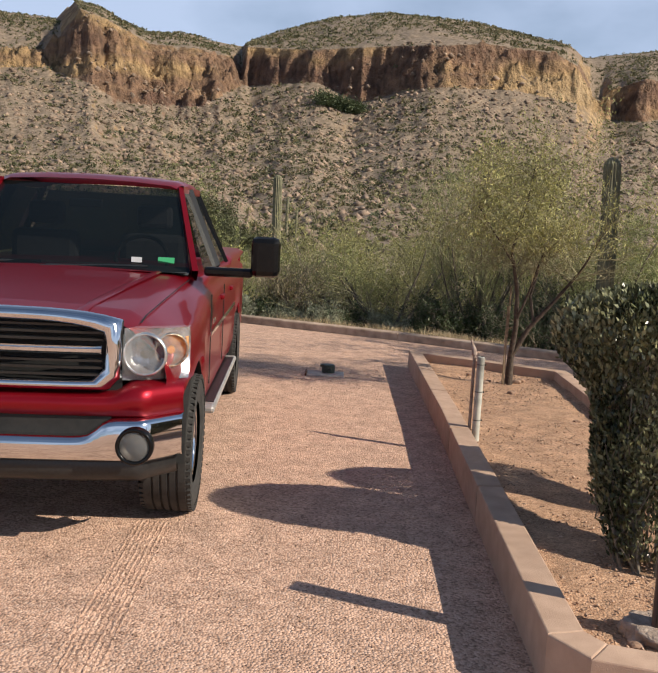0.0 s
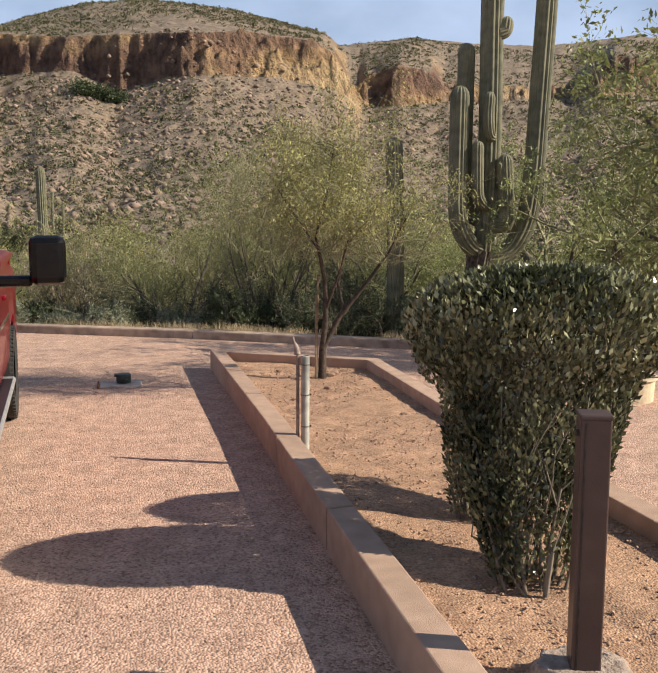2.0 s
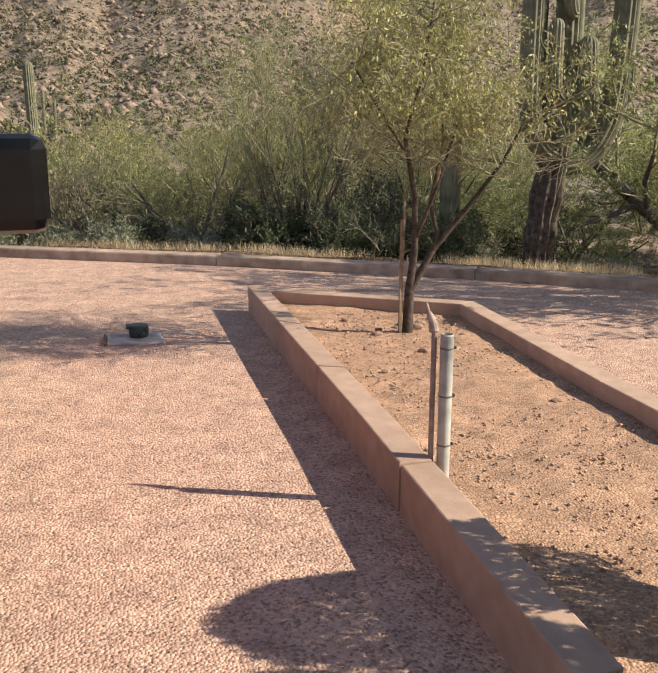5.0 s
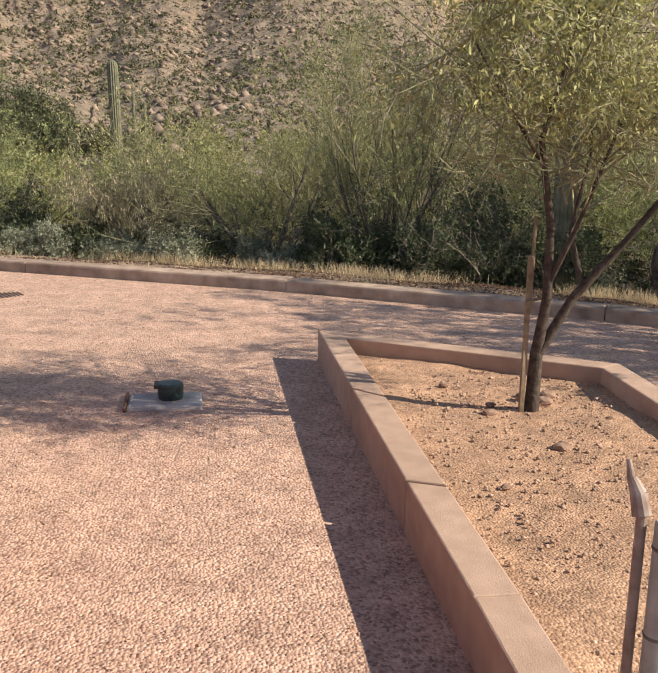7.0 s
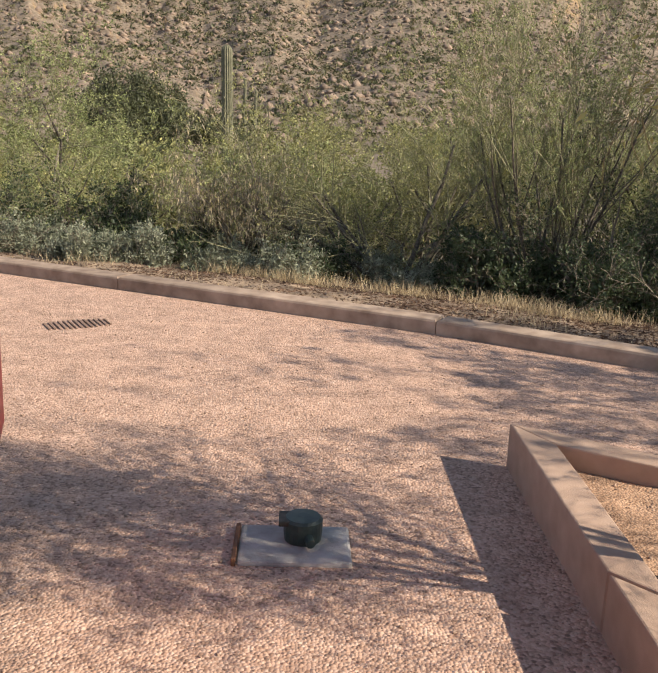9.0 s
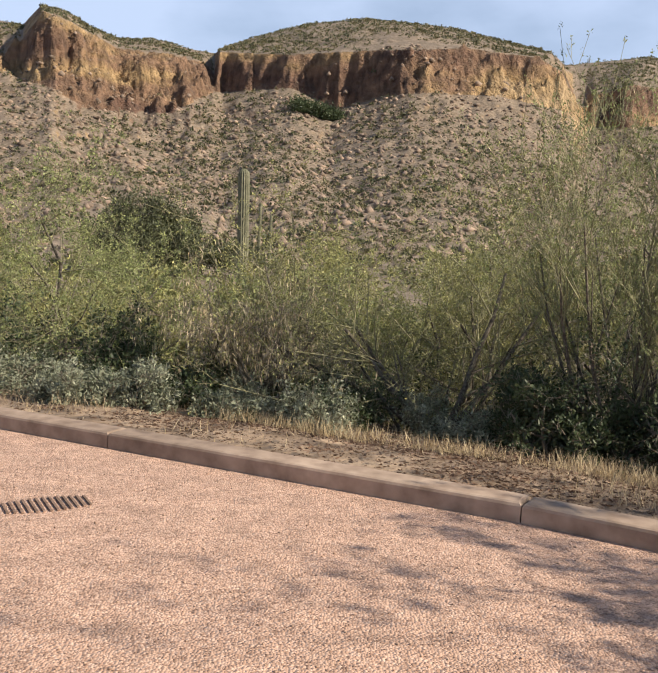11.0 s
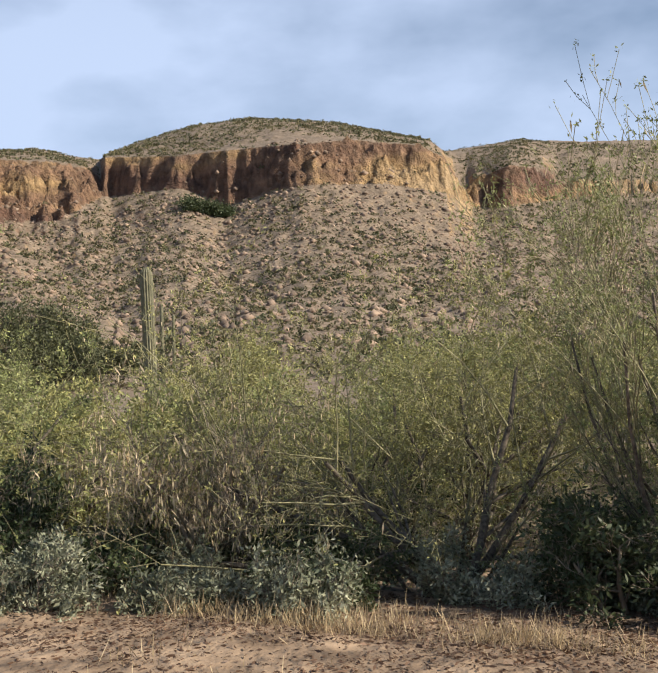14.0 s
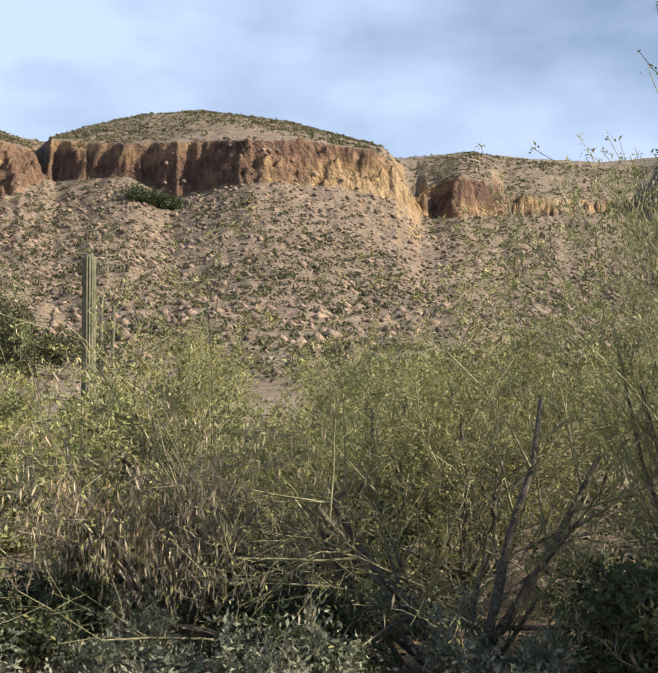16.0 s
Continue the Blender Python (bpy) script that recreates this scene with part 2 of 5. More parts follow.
    l.new(mix.outputs["Result"], b.inputs["Base Color"])
    return m


DESERT = ground_mat()


# ---- mesh helpers ----
def part(name, bm, material, parent=None, label="", smooth=False):
    me = bpy.data.meshes.new(name)
    bmesh.ops.recalc_face_normals(bm, faces=bm.faces)
    bm.to_mesh(me)
    bm.free()
    return link(name, me, material, parent, label, smooth)


def link(name, me, material, parent=None, label="", smooth=False):
    for one in material if isinstance(material, (list, tuple)) else [material]:
        me.materials.append(one)
    if smooth:
        me.shade_smooth()
    ob = new(name, me)
    if parent is not None:
        ob.parent = parent
    if label:
        ob["label"] = label
    return ob


def array_mesh(name, verts, faces):
    """A mesh from an array of points and an array of faces with one number of corners."""
    verts, faces = np.asarray(verts, dtype=np.float32), np.asarray(faces, dtype=np.int32)
    me = bpy.data.meshes.new(name)
    k = faces.shape[1]
    me.vertices.add(len(verts))
    me.vertices.foreach_set("co", verts.ravel())
    me.loops.add(faces.size)
    me.loops.foreach_set("vertex_index", faces.ravel())
    me.polygons.add(len(faces))
    me.polygons.foreach_set("loop_start", np.arange(0, faces.size, k, dtype=np.int32))
    me.update(calc_edges=True)
    me.validate()
    return me


def box(bm, lo, hi, bevel=0.0, turn=None):
    c = [(a + b) / 2 for a, b in zip(lo, hi)]
    d = [b - a for a, b in zip(lo, hi)]
    got = bmesh.ops.create_cube(bm, size=1, matrix=(turn or Matrix()) @ Matrix.Translation(c) @ Matrix.Diagonal((*d, 1)))
    if bevel:
        edges = {e for v in got["verts"] for e in v.link_edges}
        bmesh.ops.bevel(bm, geom=list(edges), offset=bevel, segments=2, affect="EDGES", profile=0.5)
    return bm


def boxed(lo, hi, bevel=0.0, turn=None):
    return box(bmesh.new(), lo, hi, bevel, turn)


def rod(bm, p, q, r0, r1=None, sides=12, caps=True):
    p, q = Vector(p), Vector(q)
    m = Matrix.Translation((p + q) / 2) @ (q - p).to_track_quat("Z", "Y").to_matrix().to_4x4()
    bmesh.ops.create_cone(bm, cap_ends=caps, segments=sides, radius1=r0, radius2=r0 if r1 is None else r1, depth=(q - p).length, matrix=m)
    return bm


def rodded(p, q, r0, r1=None, sides=12):
    return rod(bmesh.new(), p, q, r0, r1, sides)


def lathe(profile, axis="z", sides=32, caps=True):
    """A turned shape: profile of (radius, height)."""
    bm = bmesh.new()
    rings = []
    for r, h in profile:
        ring = []
        for i in range(sides):
            a = 2 * math.pi * i / sides
            c, s = r * math.cos(a), r * math.sin(a)
            ring.append(bm.verts.new((c, s, h) if axis == "z" else ((h, c, s) if axis == "x" else (c, h, s))))
        rings.append(ring)
    for a, b in zip(rings, rings[1:]):
        for i in range(sides):
            bm.faces.new((a[i], a[(i + 1) % sides], b[(i + 1) % sides], b[i]))
    for ring in (rings[0], rings[-1]) if caps else ():
        bm.faces.new(ring)
    return bm


def loft(sections, close=False):
    """A skin over rows of points, all of one length."""
    bm = bmesh.new()
    rows = [[bm.verts.new(p) for p in s] for s in sections]
    n = len(rows[0])
    for a, b in zip(rows, rows[1:]):
        for i in range(n if close else n - 1):
            j = (i + 1) % n
            bm.faces.new((a[i], a[j], b[j], b[i]))
    return bm


def prism(points, z0, z1, bevel=0.0):
    """An upright slab over a polygon."""
    bm = bmesh.new()
    f = bm.faces.new([bm.verts.new((x, y, z0)) for x, y in points])
    got = bmesh.ops.extrude_face_region(bm, geom=[f])
    bmesh.ops.translate(bm, verts=[v for v in got["geom"] if isinstance(v, bmesh.types.BMVert)], vec=(0, 0, z1 - z0))
    if bevel:
        top = [e for e in bm.edges if all(abs(v.co.z - z1) < 1e-6 for v in e.verts)]
        bmesh.ops.bevel(bm, geom=top, offset=bevel, segments=2, affect="EDGES", profile=0.5)
    return bm


def thing(name, label, category, group="", at=(0, 0, 0)):
    ob = new(name)
    ob.empty_display_size = 0.1
    ob.location = at
    return tagged(ob, label, category, group)


def value_noise(x, y, seed=0):
    xi, yi = np.floor(x).astype(np.int64), np.floor(y).astype(np.int64)
    xf, yf = x - xi, y - yi
    xf, yf = xf * xf * (3 - 2 * xf), yf * yf * (3 - 2 * yf)

    def h(i, j):
        n = (i * 374761393 + j * 668265263 + seed * 974711) & 0x7FFFFFFF
        n = ((n ^ (n >> 13)) * 1274126177) & 0x7FFFFFFF
        return ((n ^ (n >> 16)) & 0xFFFF) / 65535.0
    a, b, c, d = h(xi, yi), h(xi + 1, yi), h(xi, yi + 1), h(xi + 1, yi + 1)
    return (a * (1 - xf) + b * xf) * (1 - yf) + (c * (1 - xf) + d * xf) * yf


def fbm(x, y, octaves=4, seed=0):
    x, y = np.asarray(x, dtype=float), np.asarray(y, dtype=float)
    out, amp = np.zeros(np.broadcast(x, y).shape), 0.5
    for o in range(octaves):
        out = out + amp * (value_noise(x * 2 ** o, y * 2 ** o, seed + o) - 0.5) * 2
        amp *= 0.5
    return out


# ---- ground, hill and mesa ----
KERB_LINE = [(-30.0, 24.6), (-12.0, 15.6), (-3.8, 11.55), (-0.1, 9.72), (1.3, 9.02), (5.4, 6.1), (16.0, -1.6), (40.0, -19.0)]
CENTRE = (-1.0, 5.0)
SKYLINE_U = [-160, -90, -75, -66, -62.3, -56.8, -51.7, -45.7, -38, -30.7, -25, -23, -15.5, -5, 7.5, 26.6, 38, 47.7, 51, 57, 69, 82, 102, 127, 145, 220]
SKYLINE_Z = [47, 46, 45, 44.4, 48.5, 47.5, 44.5, 42.4, 42.7, 41.1, 40.4, 41.9, 44.5, 47.6, 49.3, 48.3, 46.1, 44.5, 41.8, 42.7, 44.4, 44, 44.3, 48.3, 47.9, 48]
RIM_U = [-160, -70, -66, -62, -56, -46, -34, -27, -25, -24, -10, 13, 30, 45, 50.5, 53, 56, 58, 66, 74, 77, 100, 116, 122, 150, 220]
RIM_Z = [38, 38, 41, 47.5, 45.5, 40.5, 40.0, 38.5, 36, 40.9, 41.0, 43.2, 44.4, 43.2, 40.5, 34, 33, 35.5, 38.6, 37.5, 35, 35, 36, 43.5, 43, 43]
FOOT_U = [-160, -70, -60, -52, -34, -25, -8, 1.2, 11.8, 23, 36, 54, 57, 66, 80, 100, 127, 145, 220]
FOOT_Z = [34, 34, 31.4, 27.4, 27.4, 32.3, 33.8, 29.8, 33.3, 35, 35.1, 32, 29.5, 29.4, 30.5, 32, 34.4, 34.8, 35]


def kerb_side(x, y):
    """How far a point lies beyond the kerb's front line."""
    xs, ys = np.array([p[0] for p in KERB_LINE]), np.array([p[1] for p in KERB_LINE])
    return (y - np.interp(x, xs, ys)) * 0.86


def ground_z(x, y):
    x, y = np.asarray(x, dtype=float), np.asarray(y, dtype=float)
    d = kerb_side(x, y)
    verge = np.interp(d, [0.1, 0.3, 1.6, 2.8, 3.6, 4.6, 7, 30, 36], [0.05, 0.02, -0.10, -0.25, -0.40, -0.70, -0.95, -1.0, -1.0])
    verge = verge + 0.035 * fbm(x * 1.3, y * 1.3, 4, 3) * np.clip(d, 0, 1) + 0.25 * fbm(x * 0.11, y * 0.11, 3, 8) * np.clip((d - 5) / 15, 0, 1)
    yy = np.maximum(y - CENTRE[1], 1.0)
    u = np.clip(CENTRE[0] + 195.0 * (x - CENTRE[0]) / yy, -220, 220)
    up = lambda z: 1.65 + (z - 1.65) * yy / 195.0  # noqa: E731
    foot, rim, top = np.interp(u, FOOT_U, FOOT_Z), np.interp(u, RIM_U, RIM_Z), np.interp(u, SKYLINE_U, SKYLINE_Z)
    flute = 2.6 * np.abs(fbm(u * 0.13, y * 0.05 + 3.1, 4, 21)) + 1.1 * fbm(u * 0.55, y * 0.2 + 7.7, 4, 31)
    soft = np.interp(u, [-75, -64, -45, -28, -25, -24, 50, 54], [1, 1, 3.2, 2.8, 1.2, 0, 0, 0.3])
    face = 191 + 7 * fbm(u * 0.045, u * 0 + 1.7, 2, 11) + flute * 1.3 + np.interp(u, [-70, -60, -30, -25, -23, 4, 18, 51, 54, 60, 66, 76, 110, 117, 150], [-6, -14, 6, 17, 21, 4, -4, 6, 12, 16, 10, 18, 24, 14, 18])
    face = face + soft * 2.2 * fbm(u * 0.3, y * 0.12, 3, 51)
    wide = 3.6 + 5.0 * soft + 2.5 * np.clip((u - 15) / 20, 0, 1) * np.clip((60 - u) / 10, 0, 1)
    t = np.clip((y - 52) / (face - 52), 0, 1)
    talus = -1.0 + (up(foot) + 1.0) * (0.62 * t + 0.38 * t * t)
    talus = talus + (1.6 * fbm(u * 0.06 + y * 0.012, y * 0.03, 4, 41) + 0.55 * fbm(x * 0.35, y * 0.35, 3, 45)) * np.clip(t * 3, 0, 1) * np.clip((1 - t) * 9, 0.35, 1)
    s = np.clip((y - face) / wide, 0, 1)
    ledge = 0.10 * np.sin(s * 9 + 3 * fbm(u * 0.1, u * 0, 2, 61))
    s2 = np.clip(s + ledge * s * (1 - s) * 3, 0, 1)
    q = np.clip((y - face - wide) / 75.0, 0, 1)
    crest = up(rim) + (up(top) - up(rim)) * (1 - (1 - q) ** 2) + 0.5 * fbm(x * 0.3, y * 0.3, 3, 71) * np.clip(q * 6, 0, 1)
    crest = crest - np.clip((y - face - wide - 80) / 200, 0, 1) * 40
    hill = np.where(y < face, talus, up(foot) + (up(rim) - up(foot)) * s2)
    rough = 5.5 * fbm(u * 0.22, y * 0.8, 4, 81) + 3.0 * fbm(u * 0.7, y * 1.5, 3, 83)
    hill = hill + np.where(y < face, 0, rough * s * (1 - s) * 4)
    hill = np.where(y > face + wide, crest, hill)
    w = np.clip((y - 40) / 20, 0, 1) * np.clip((yy * 2.2 - np.abs(x)) / 40, 0, 1)
    z = verge * (1 - w) + hill * w
    return np.where(d < 0.1, -0.06, z)


def make_ground():
    az = np.radians(np.concatenate([np.linspace(-180, -42, 20), np.linspace(-41, -27, 40), np.linspace(-26.9, 38, 640), np.linspace(38.3, 52, 40), np.linspace(54, 180, 20)]))[:-1]
    rr = np.concatenate([[0.0, 1.5, 3.0], np.arange(3.8, 15, 0.13), np.arange(15, 60, 0.7), np.arange(60, 165, 1.2), np.arange(165, 222, 0.42), np.arange(222, 330, 2.5), [350, 400, 600, 1200, 3000]])
    a, r = np.meshgrid(az, rr)
    x, y = CENTRE[0] + r * np.sin(a), CENTRE[1] + r * np.cos(a)
    z = ground_z(x, y)
    v = np.stack([x, y, z], -1).reshape(-1, 3)
    nr, na = len(rr), len(az)
    i, j = np.meshgrid(np.arange(nr - 1), np.arange(na), indexing="ij")
    k = (j + 1) % na
    f = np.stack([i * na + j, i * na + k, (i + 1) * na + k, (i + 1) * na + j], -1).reshape(-1, 4)[:, ::-1]
    ob = link("ground", array_mesh("ground", v, f), DESERT)
    tagged(ob, "stony desert ground rising to red and yellow cliffs", "ground", kind="structure")


make_ground()


def offset_line(pts, d):
    out = []
    for i, p in enumerate(pts):
        a, b = Vector(pts[max(0, i - 1)]), Vector(pts[min(len(pts) - 1, i + 1)])
        t = (b - a).normalized()
        out.append((p[0] - t.y * d, p[1] + t.x * d))
    return out


def make_paving():
    line = offset_line(KERB_LINE, 0.05)
    ring = line + [(40, -60), (-60, -60), (-60, 24.6)]
    bm = bmesh.new()
    bm.faces.new([bm.verts.new((x, y, 0)) for x, y in ring])
    ob = part("pavement", bm, GRAVEL)
    for p in ob.data.polygons:
        if p.normal.z < 0:
            p.flip()
    tagged(ob, "pinkish compacted fine gravel parking surface", "gravel", kind="structure")


make_paving()


def along(pts, step):
    """Points at even steps on a line."""
    pts = [Vector(p) for p in pts]
    out, left = [pts[0]], step
    for a, b in zip(pts, pts[1:]):
        d = (b - a).length
        while d >= left:
            a = a + (b - a).normalized() * left
            out.append(a)
            d, left = (b - a).length, step
        left -= d
    return out


def make_kerb():
    kerb = tagged(new("kerb"), "long low tan concrete kerb edging the gravel", "kerb", kind="structure")
    stops = along(KERB_LINE, 3.05)
    for a, b in zip(stops, stops[1:]):
        t = (b - a).normalized()
        n = Vector((-t.y, t.x))
        q = [a + t * 0.004, b - t * 0.004, b - t * 0.004 + n * 0.23, a + t * 0.004 + n * 0.23]
        part("kerb_piece", prism([tuple(p) for p in q], -0.12, 0.118 + random.uniform(-0.004, 0.004), 0.022), KERB, kerb)


make_kerb()

# ---- planter ----
SOIL_Z, WALL_Z, WALL_W = 0.125, 0.225, 0.15
OUTER = [(-0.085, -0.76), (-0.01, 3.4), (0.0, 7.0), (1.70, 5.93), (1.62, 3.6), (1.625, 0.6), (1.585, -1.37), (0.03, -0.94)]


def inset(poly, d):
    out = []
    for i, p in enumerate(poly):
        p0, p2 = Vector(poly[i - 1]), Vector(poly[(i + 1) % len(poly)])
        p1 = Vector(p)
        t1, t2 = (p1 - p0).normalized(), (p2 - p1).normalized()
        n1, n2 = Vector((t1.y, -t1.x)), Vector((t2.y, -t2.x))
        m = (n1 + n2).normalized()
        out.append(tuple(p1 + m * d / max(0.3, m.dot(n1))))
    return out


INNER = inset(OUTER, WALL_W)


def make_planter():
    wall = tagged(new("planter_wall"), "low tan stucco block wall round a planting bed", "planter", kind="structure")
    cuts = {0: [1.15, 2.69], 1: [4.30, 5.58], 2: [], 3: [], 4: [2.2], 5: [], 6: [], 7: []}
    n = len(OUTER)
    for i in range(n):
        a, b, c, d = Vector(OUTER[i]), Vector(OUTER[(i + 1) % n]), Vector(INNER[(i + 1) % n]), Vector(INNER[i])
        fr = [0.0] + sorted(abs((y - a.y) / (b.y - a.y)) for y in cuts[i]) + [1.0]
        for f0, f1 in zip(fr, fr[1:]):
            g = 0.003
            s0, s1 = f0 + (g if f0 else 0), f1 - (g if f1 < 1 else 0)
            quad = [a.lerp(b, s0), a.lerp(b, s1), d.lerp(c, s1), d.lerp(c, s0)]
            part("mortar_core", prism([tuple(p) for p in (a.lerp(d, 0.1).lerp(b.lerp(c, 0.1), f0 + 0.001), a.lerp(d, 0.1).lerp(b.lerp(c, 0.1), f1), d.lerp(a, 0.1).lerp(c.lerp(b, 0.1), f1), d.lerp(a, 0.1).lerp(c.lerp(b, 0.1), f0 + 0.001))][::-1], -0.05, WALL_Z - 0.014, 0.0), CONCRETE, wall)
            part("wall_block", prism([tuple(p) for p in quad][::-1], -0.05, WALL_Z, 0.008), STUCCO, wall)
    inner = inset(OUTER, WALL_W * 0.5)
    bm = bmesh.new()
    bm.faces.new([bm.verts.new((x, y, SOIL_Z)) for x, y in inner])
    bmesh.ops.triangulate(bm, faces=bm.faces)
    for _ in range(7):
        long = [e for e in bm.edges if e.calc_length() > 0.11]
        if long:
            bmesh.ops.subdivide_edges(bm, edges=long, cuts=1)
            bmesh.ops.triangulate(bm, faces=[f for f in bm.faces if len(f.verts) > 3])
    for v in bm.verts:
        v.co.z += 0.022 * noise.noise(v.co * 2.2) + 0.010 * noise.noise(v.co * 9)
    soil = part("planter_soil", bm, SOIL, None, smooth=True)
    for p in soil.data.polygons:
        if p.normal.z < 0:
            p.flip()
    tagged(soil, "reddish orange gravelly soil filling the planting bed", "soil", kind="structure")


make_planter()


def inside_bed(x, y):
    return 0.12 + 0.01 * y < x < 1.46 and -0.85 < y < 6.75 - 0.62 * x


def stone_cloud(name, spots, material, label, category):
    """Many small angular stones in one mesh; spots of x, y, z, size."""
    base = np.array([(1, 0, 0), (-1, 0, 0), (0, 1, 0), (0, -1, 0), (0, 0, 1), (0, 0, -1)], dtype=float)
    fs = np.array([(0, 2, 4), (2, 1, 4), (1, 3, 4), (3, 0, 4), (2, 0, 5), (1, 2, 5), (3, 1, 5), (0, 3, 5)])
    rng = np.random.default_rng(7)
    spots = np.array(spots)
    k = len(spots)
    j = 1 + rng.uniform(-0.4, 0.4, (k, 6, 3))
    v = base[None] * j + rng.uniform(-0.25, 0.25, (k, 6, 3))
    v = v * spots[:, None, 3:4] * np.array([1, 1, 0.7])
    an = rng.uniform(0, 6.28, k)
    c, s = np.cos(an)[:, None], np.sin(an)[:, None]
    v = np.stack([v[..., 0] * c - v[..., 1] * s, v[..., 0] * s + v[..., 1] * c, v[..., 2]], -1)
    v = v + spots[:, None, :3]
    f = (fs[None] + 6 * np.arange(k)[:, None, None]).reshape(-1, 3)
    ob = link(name, array_mesh(name, v.reshape(-1, 3), f), material)
    return tagged(ob, label, category, kind="stuff")


def make_tracks():
    """Fine ribs that a tyre pressed into the gravel."""
    rng = np.random.default_rng(2)
    v, f = [], []
    ys = np.linspace(0.85, -3.2, 160)
    for k in range(8):
        x = -1.86 + 0.026 * (k - 3.5) - 0.03 * (ys + 0.2) + 0.05 * np.minimum(ys + 0.9, 0) ** 2 + 0.003 * rng.normal(size=160)
        h = 0.0045 + 0.003 * rng.random(160) - 0.004 * (rng.random(160) < 0.15)
        for i in range(160):
            b = len(v)
            v += [(x[i] - 0.009, ys[i], -0.002), (x[i], ys[i], h[i]), (x[i] + 0.009, ys[i], -0.002)]
            if i:
                f += [(b - 3, b - 2, b + 1, b), (b - 2, b - 1, b + 2, b + 1)]
    tagged(link("tyre_track", array_mesh("tyre_track", np.array(v), np.array(f)), GRAVEL), "faint ribbed tyre track pressed in gravel", "tyre track", kind="stuff")


make_tracks()
_r = random.Random(5)
_spots = []
while len(_spots) < 6500:
    x, y = _r.uniform(0, 1.5), _r.uniform(-1.1, 6.8)
    if inside_bed(x, y):
        _spots.append((x, y, SOIL_Z + 0.004, 0.003 + 0.010 * _r.random() ** 3))
stone_cloud("bed_gravel", _spots, STONE, "small loose reddish stones strewn on soil", "gravel")
_spots = []
while len(_spots) < 5200:
    x, y = _r.uniform(-3.6, 0.6), _r.uniform(-3.5, 10.5)
    if kerb_side(x, y) < -0.1 and (x < -0.1 or y > 7.1):
        _spots.append((x, y, 0.002, 0.0025 + 0.007 * _r.random() ** 3))
stone_cloud("loose_gravel", _spots, STONE, "loose pinkish pebbles on the parking surface", "gravel")


def make_rock(x, y, z, size, label):
    bm = bmesh.new()
    bmesh.ops.create_icosphere(bm, subdivisions=2, radius=1)
    off = Vector((x * 3.1, y * 1.7, size * 40))
    for v in bm.verts:
        v.co *= 1 + 0.35 * noise.noise(v.co * 1.3 + off)
        v.co = Vector((v.co.x * size, v.co.y * size * 0.8, v.co.z * size * 0.55))
    ob = part("rock", bm, ROCK)
    ob.location = (x, y, z + size * 0.25)
    tagged(ob, label, "rock", "stones in the bed")


for _x, _y, _s in ((0.87, 4.82, 0.045), (0.70, 5.36, 0.04), (1.05, 5.5, 0.055), (1.12, 5.62, 0.05), (0.98, 5.62, 0.045), (0.75, 5.5, 0.03), (1.3, 5.2, 0.03), (0.45, 4.4, 0.025), (1.2, 3.6, 0.03), (0.6, 5.9, 0.03), (0.30, -0.62, 0.03), (0.55, -0.75, 0.035)):
    make_rock(_x, _y, SOIL_Z, _s, "small rough reddish stone lying on the soil")


# ---- posts, pads and grates ----
def make_bollard():
    b = thing("bollard", "dark brown square metal post on a rough concrete footing", "post", at=(0.445, -0.52, 0))
    turn = pose(0, 0, 0, 0, 0, -20)
    part("post", boxed((-0.05, -0.05, SOIL_Z), (0.05, 0.05, 1.045), 0.006, turn), BRONZE, b)
    part("cap", boxed((-0.054, -0.054, 1.042), (0.054, 0.054, 1.058), 0.005, turn), BRONZE, b)
    part("seam", boxed((-0.036, -0.0535, SOIL_Z + 0.03), (-0.031, -0.049, 1.03), 0, turn), STEEL_DARK, b)
    bm = bmesh.new()
    bmesh.ops.create_icosphere(bm, subdivisions=4, radius=1)
    for v in bm.verts:
        k = 1 + 0.22 * noise.noise(v.co * 2.4) + 0.07 * noise.noise(v.co * 9)
        v.co = Vector((v.co.x * 0.165 * k, v.co.y * 0.15 * k, max(-0.02, min(0.035, v.co.z * 0.07 * k)))) + Vector((0, 0, SOIL_Z + 0.02 + 0.006 * noise.noise(v.co * 14)))
    part("footing", bm, CONCRETE, b, "crumbling pale concrete footing", True)
    part("bolt", rodded((-0.060, 0.01, 0.99), (-0.046, 0.006, 0.99), 0.012), STEEL_DARK, b)


make_bollard()


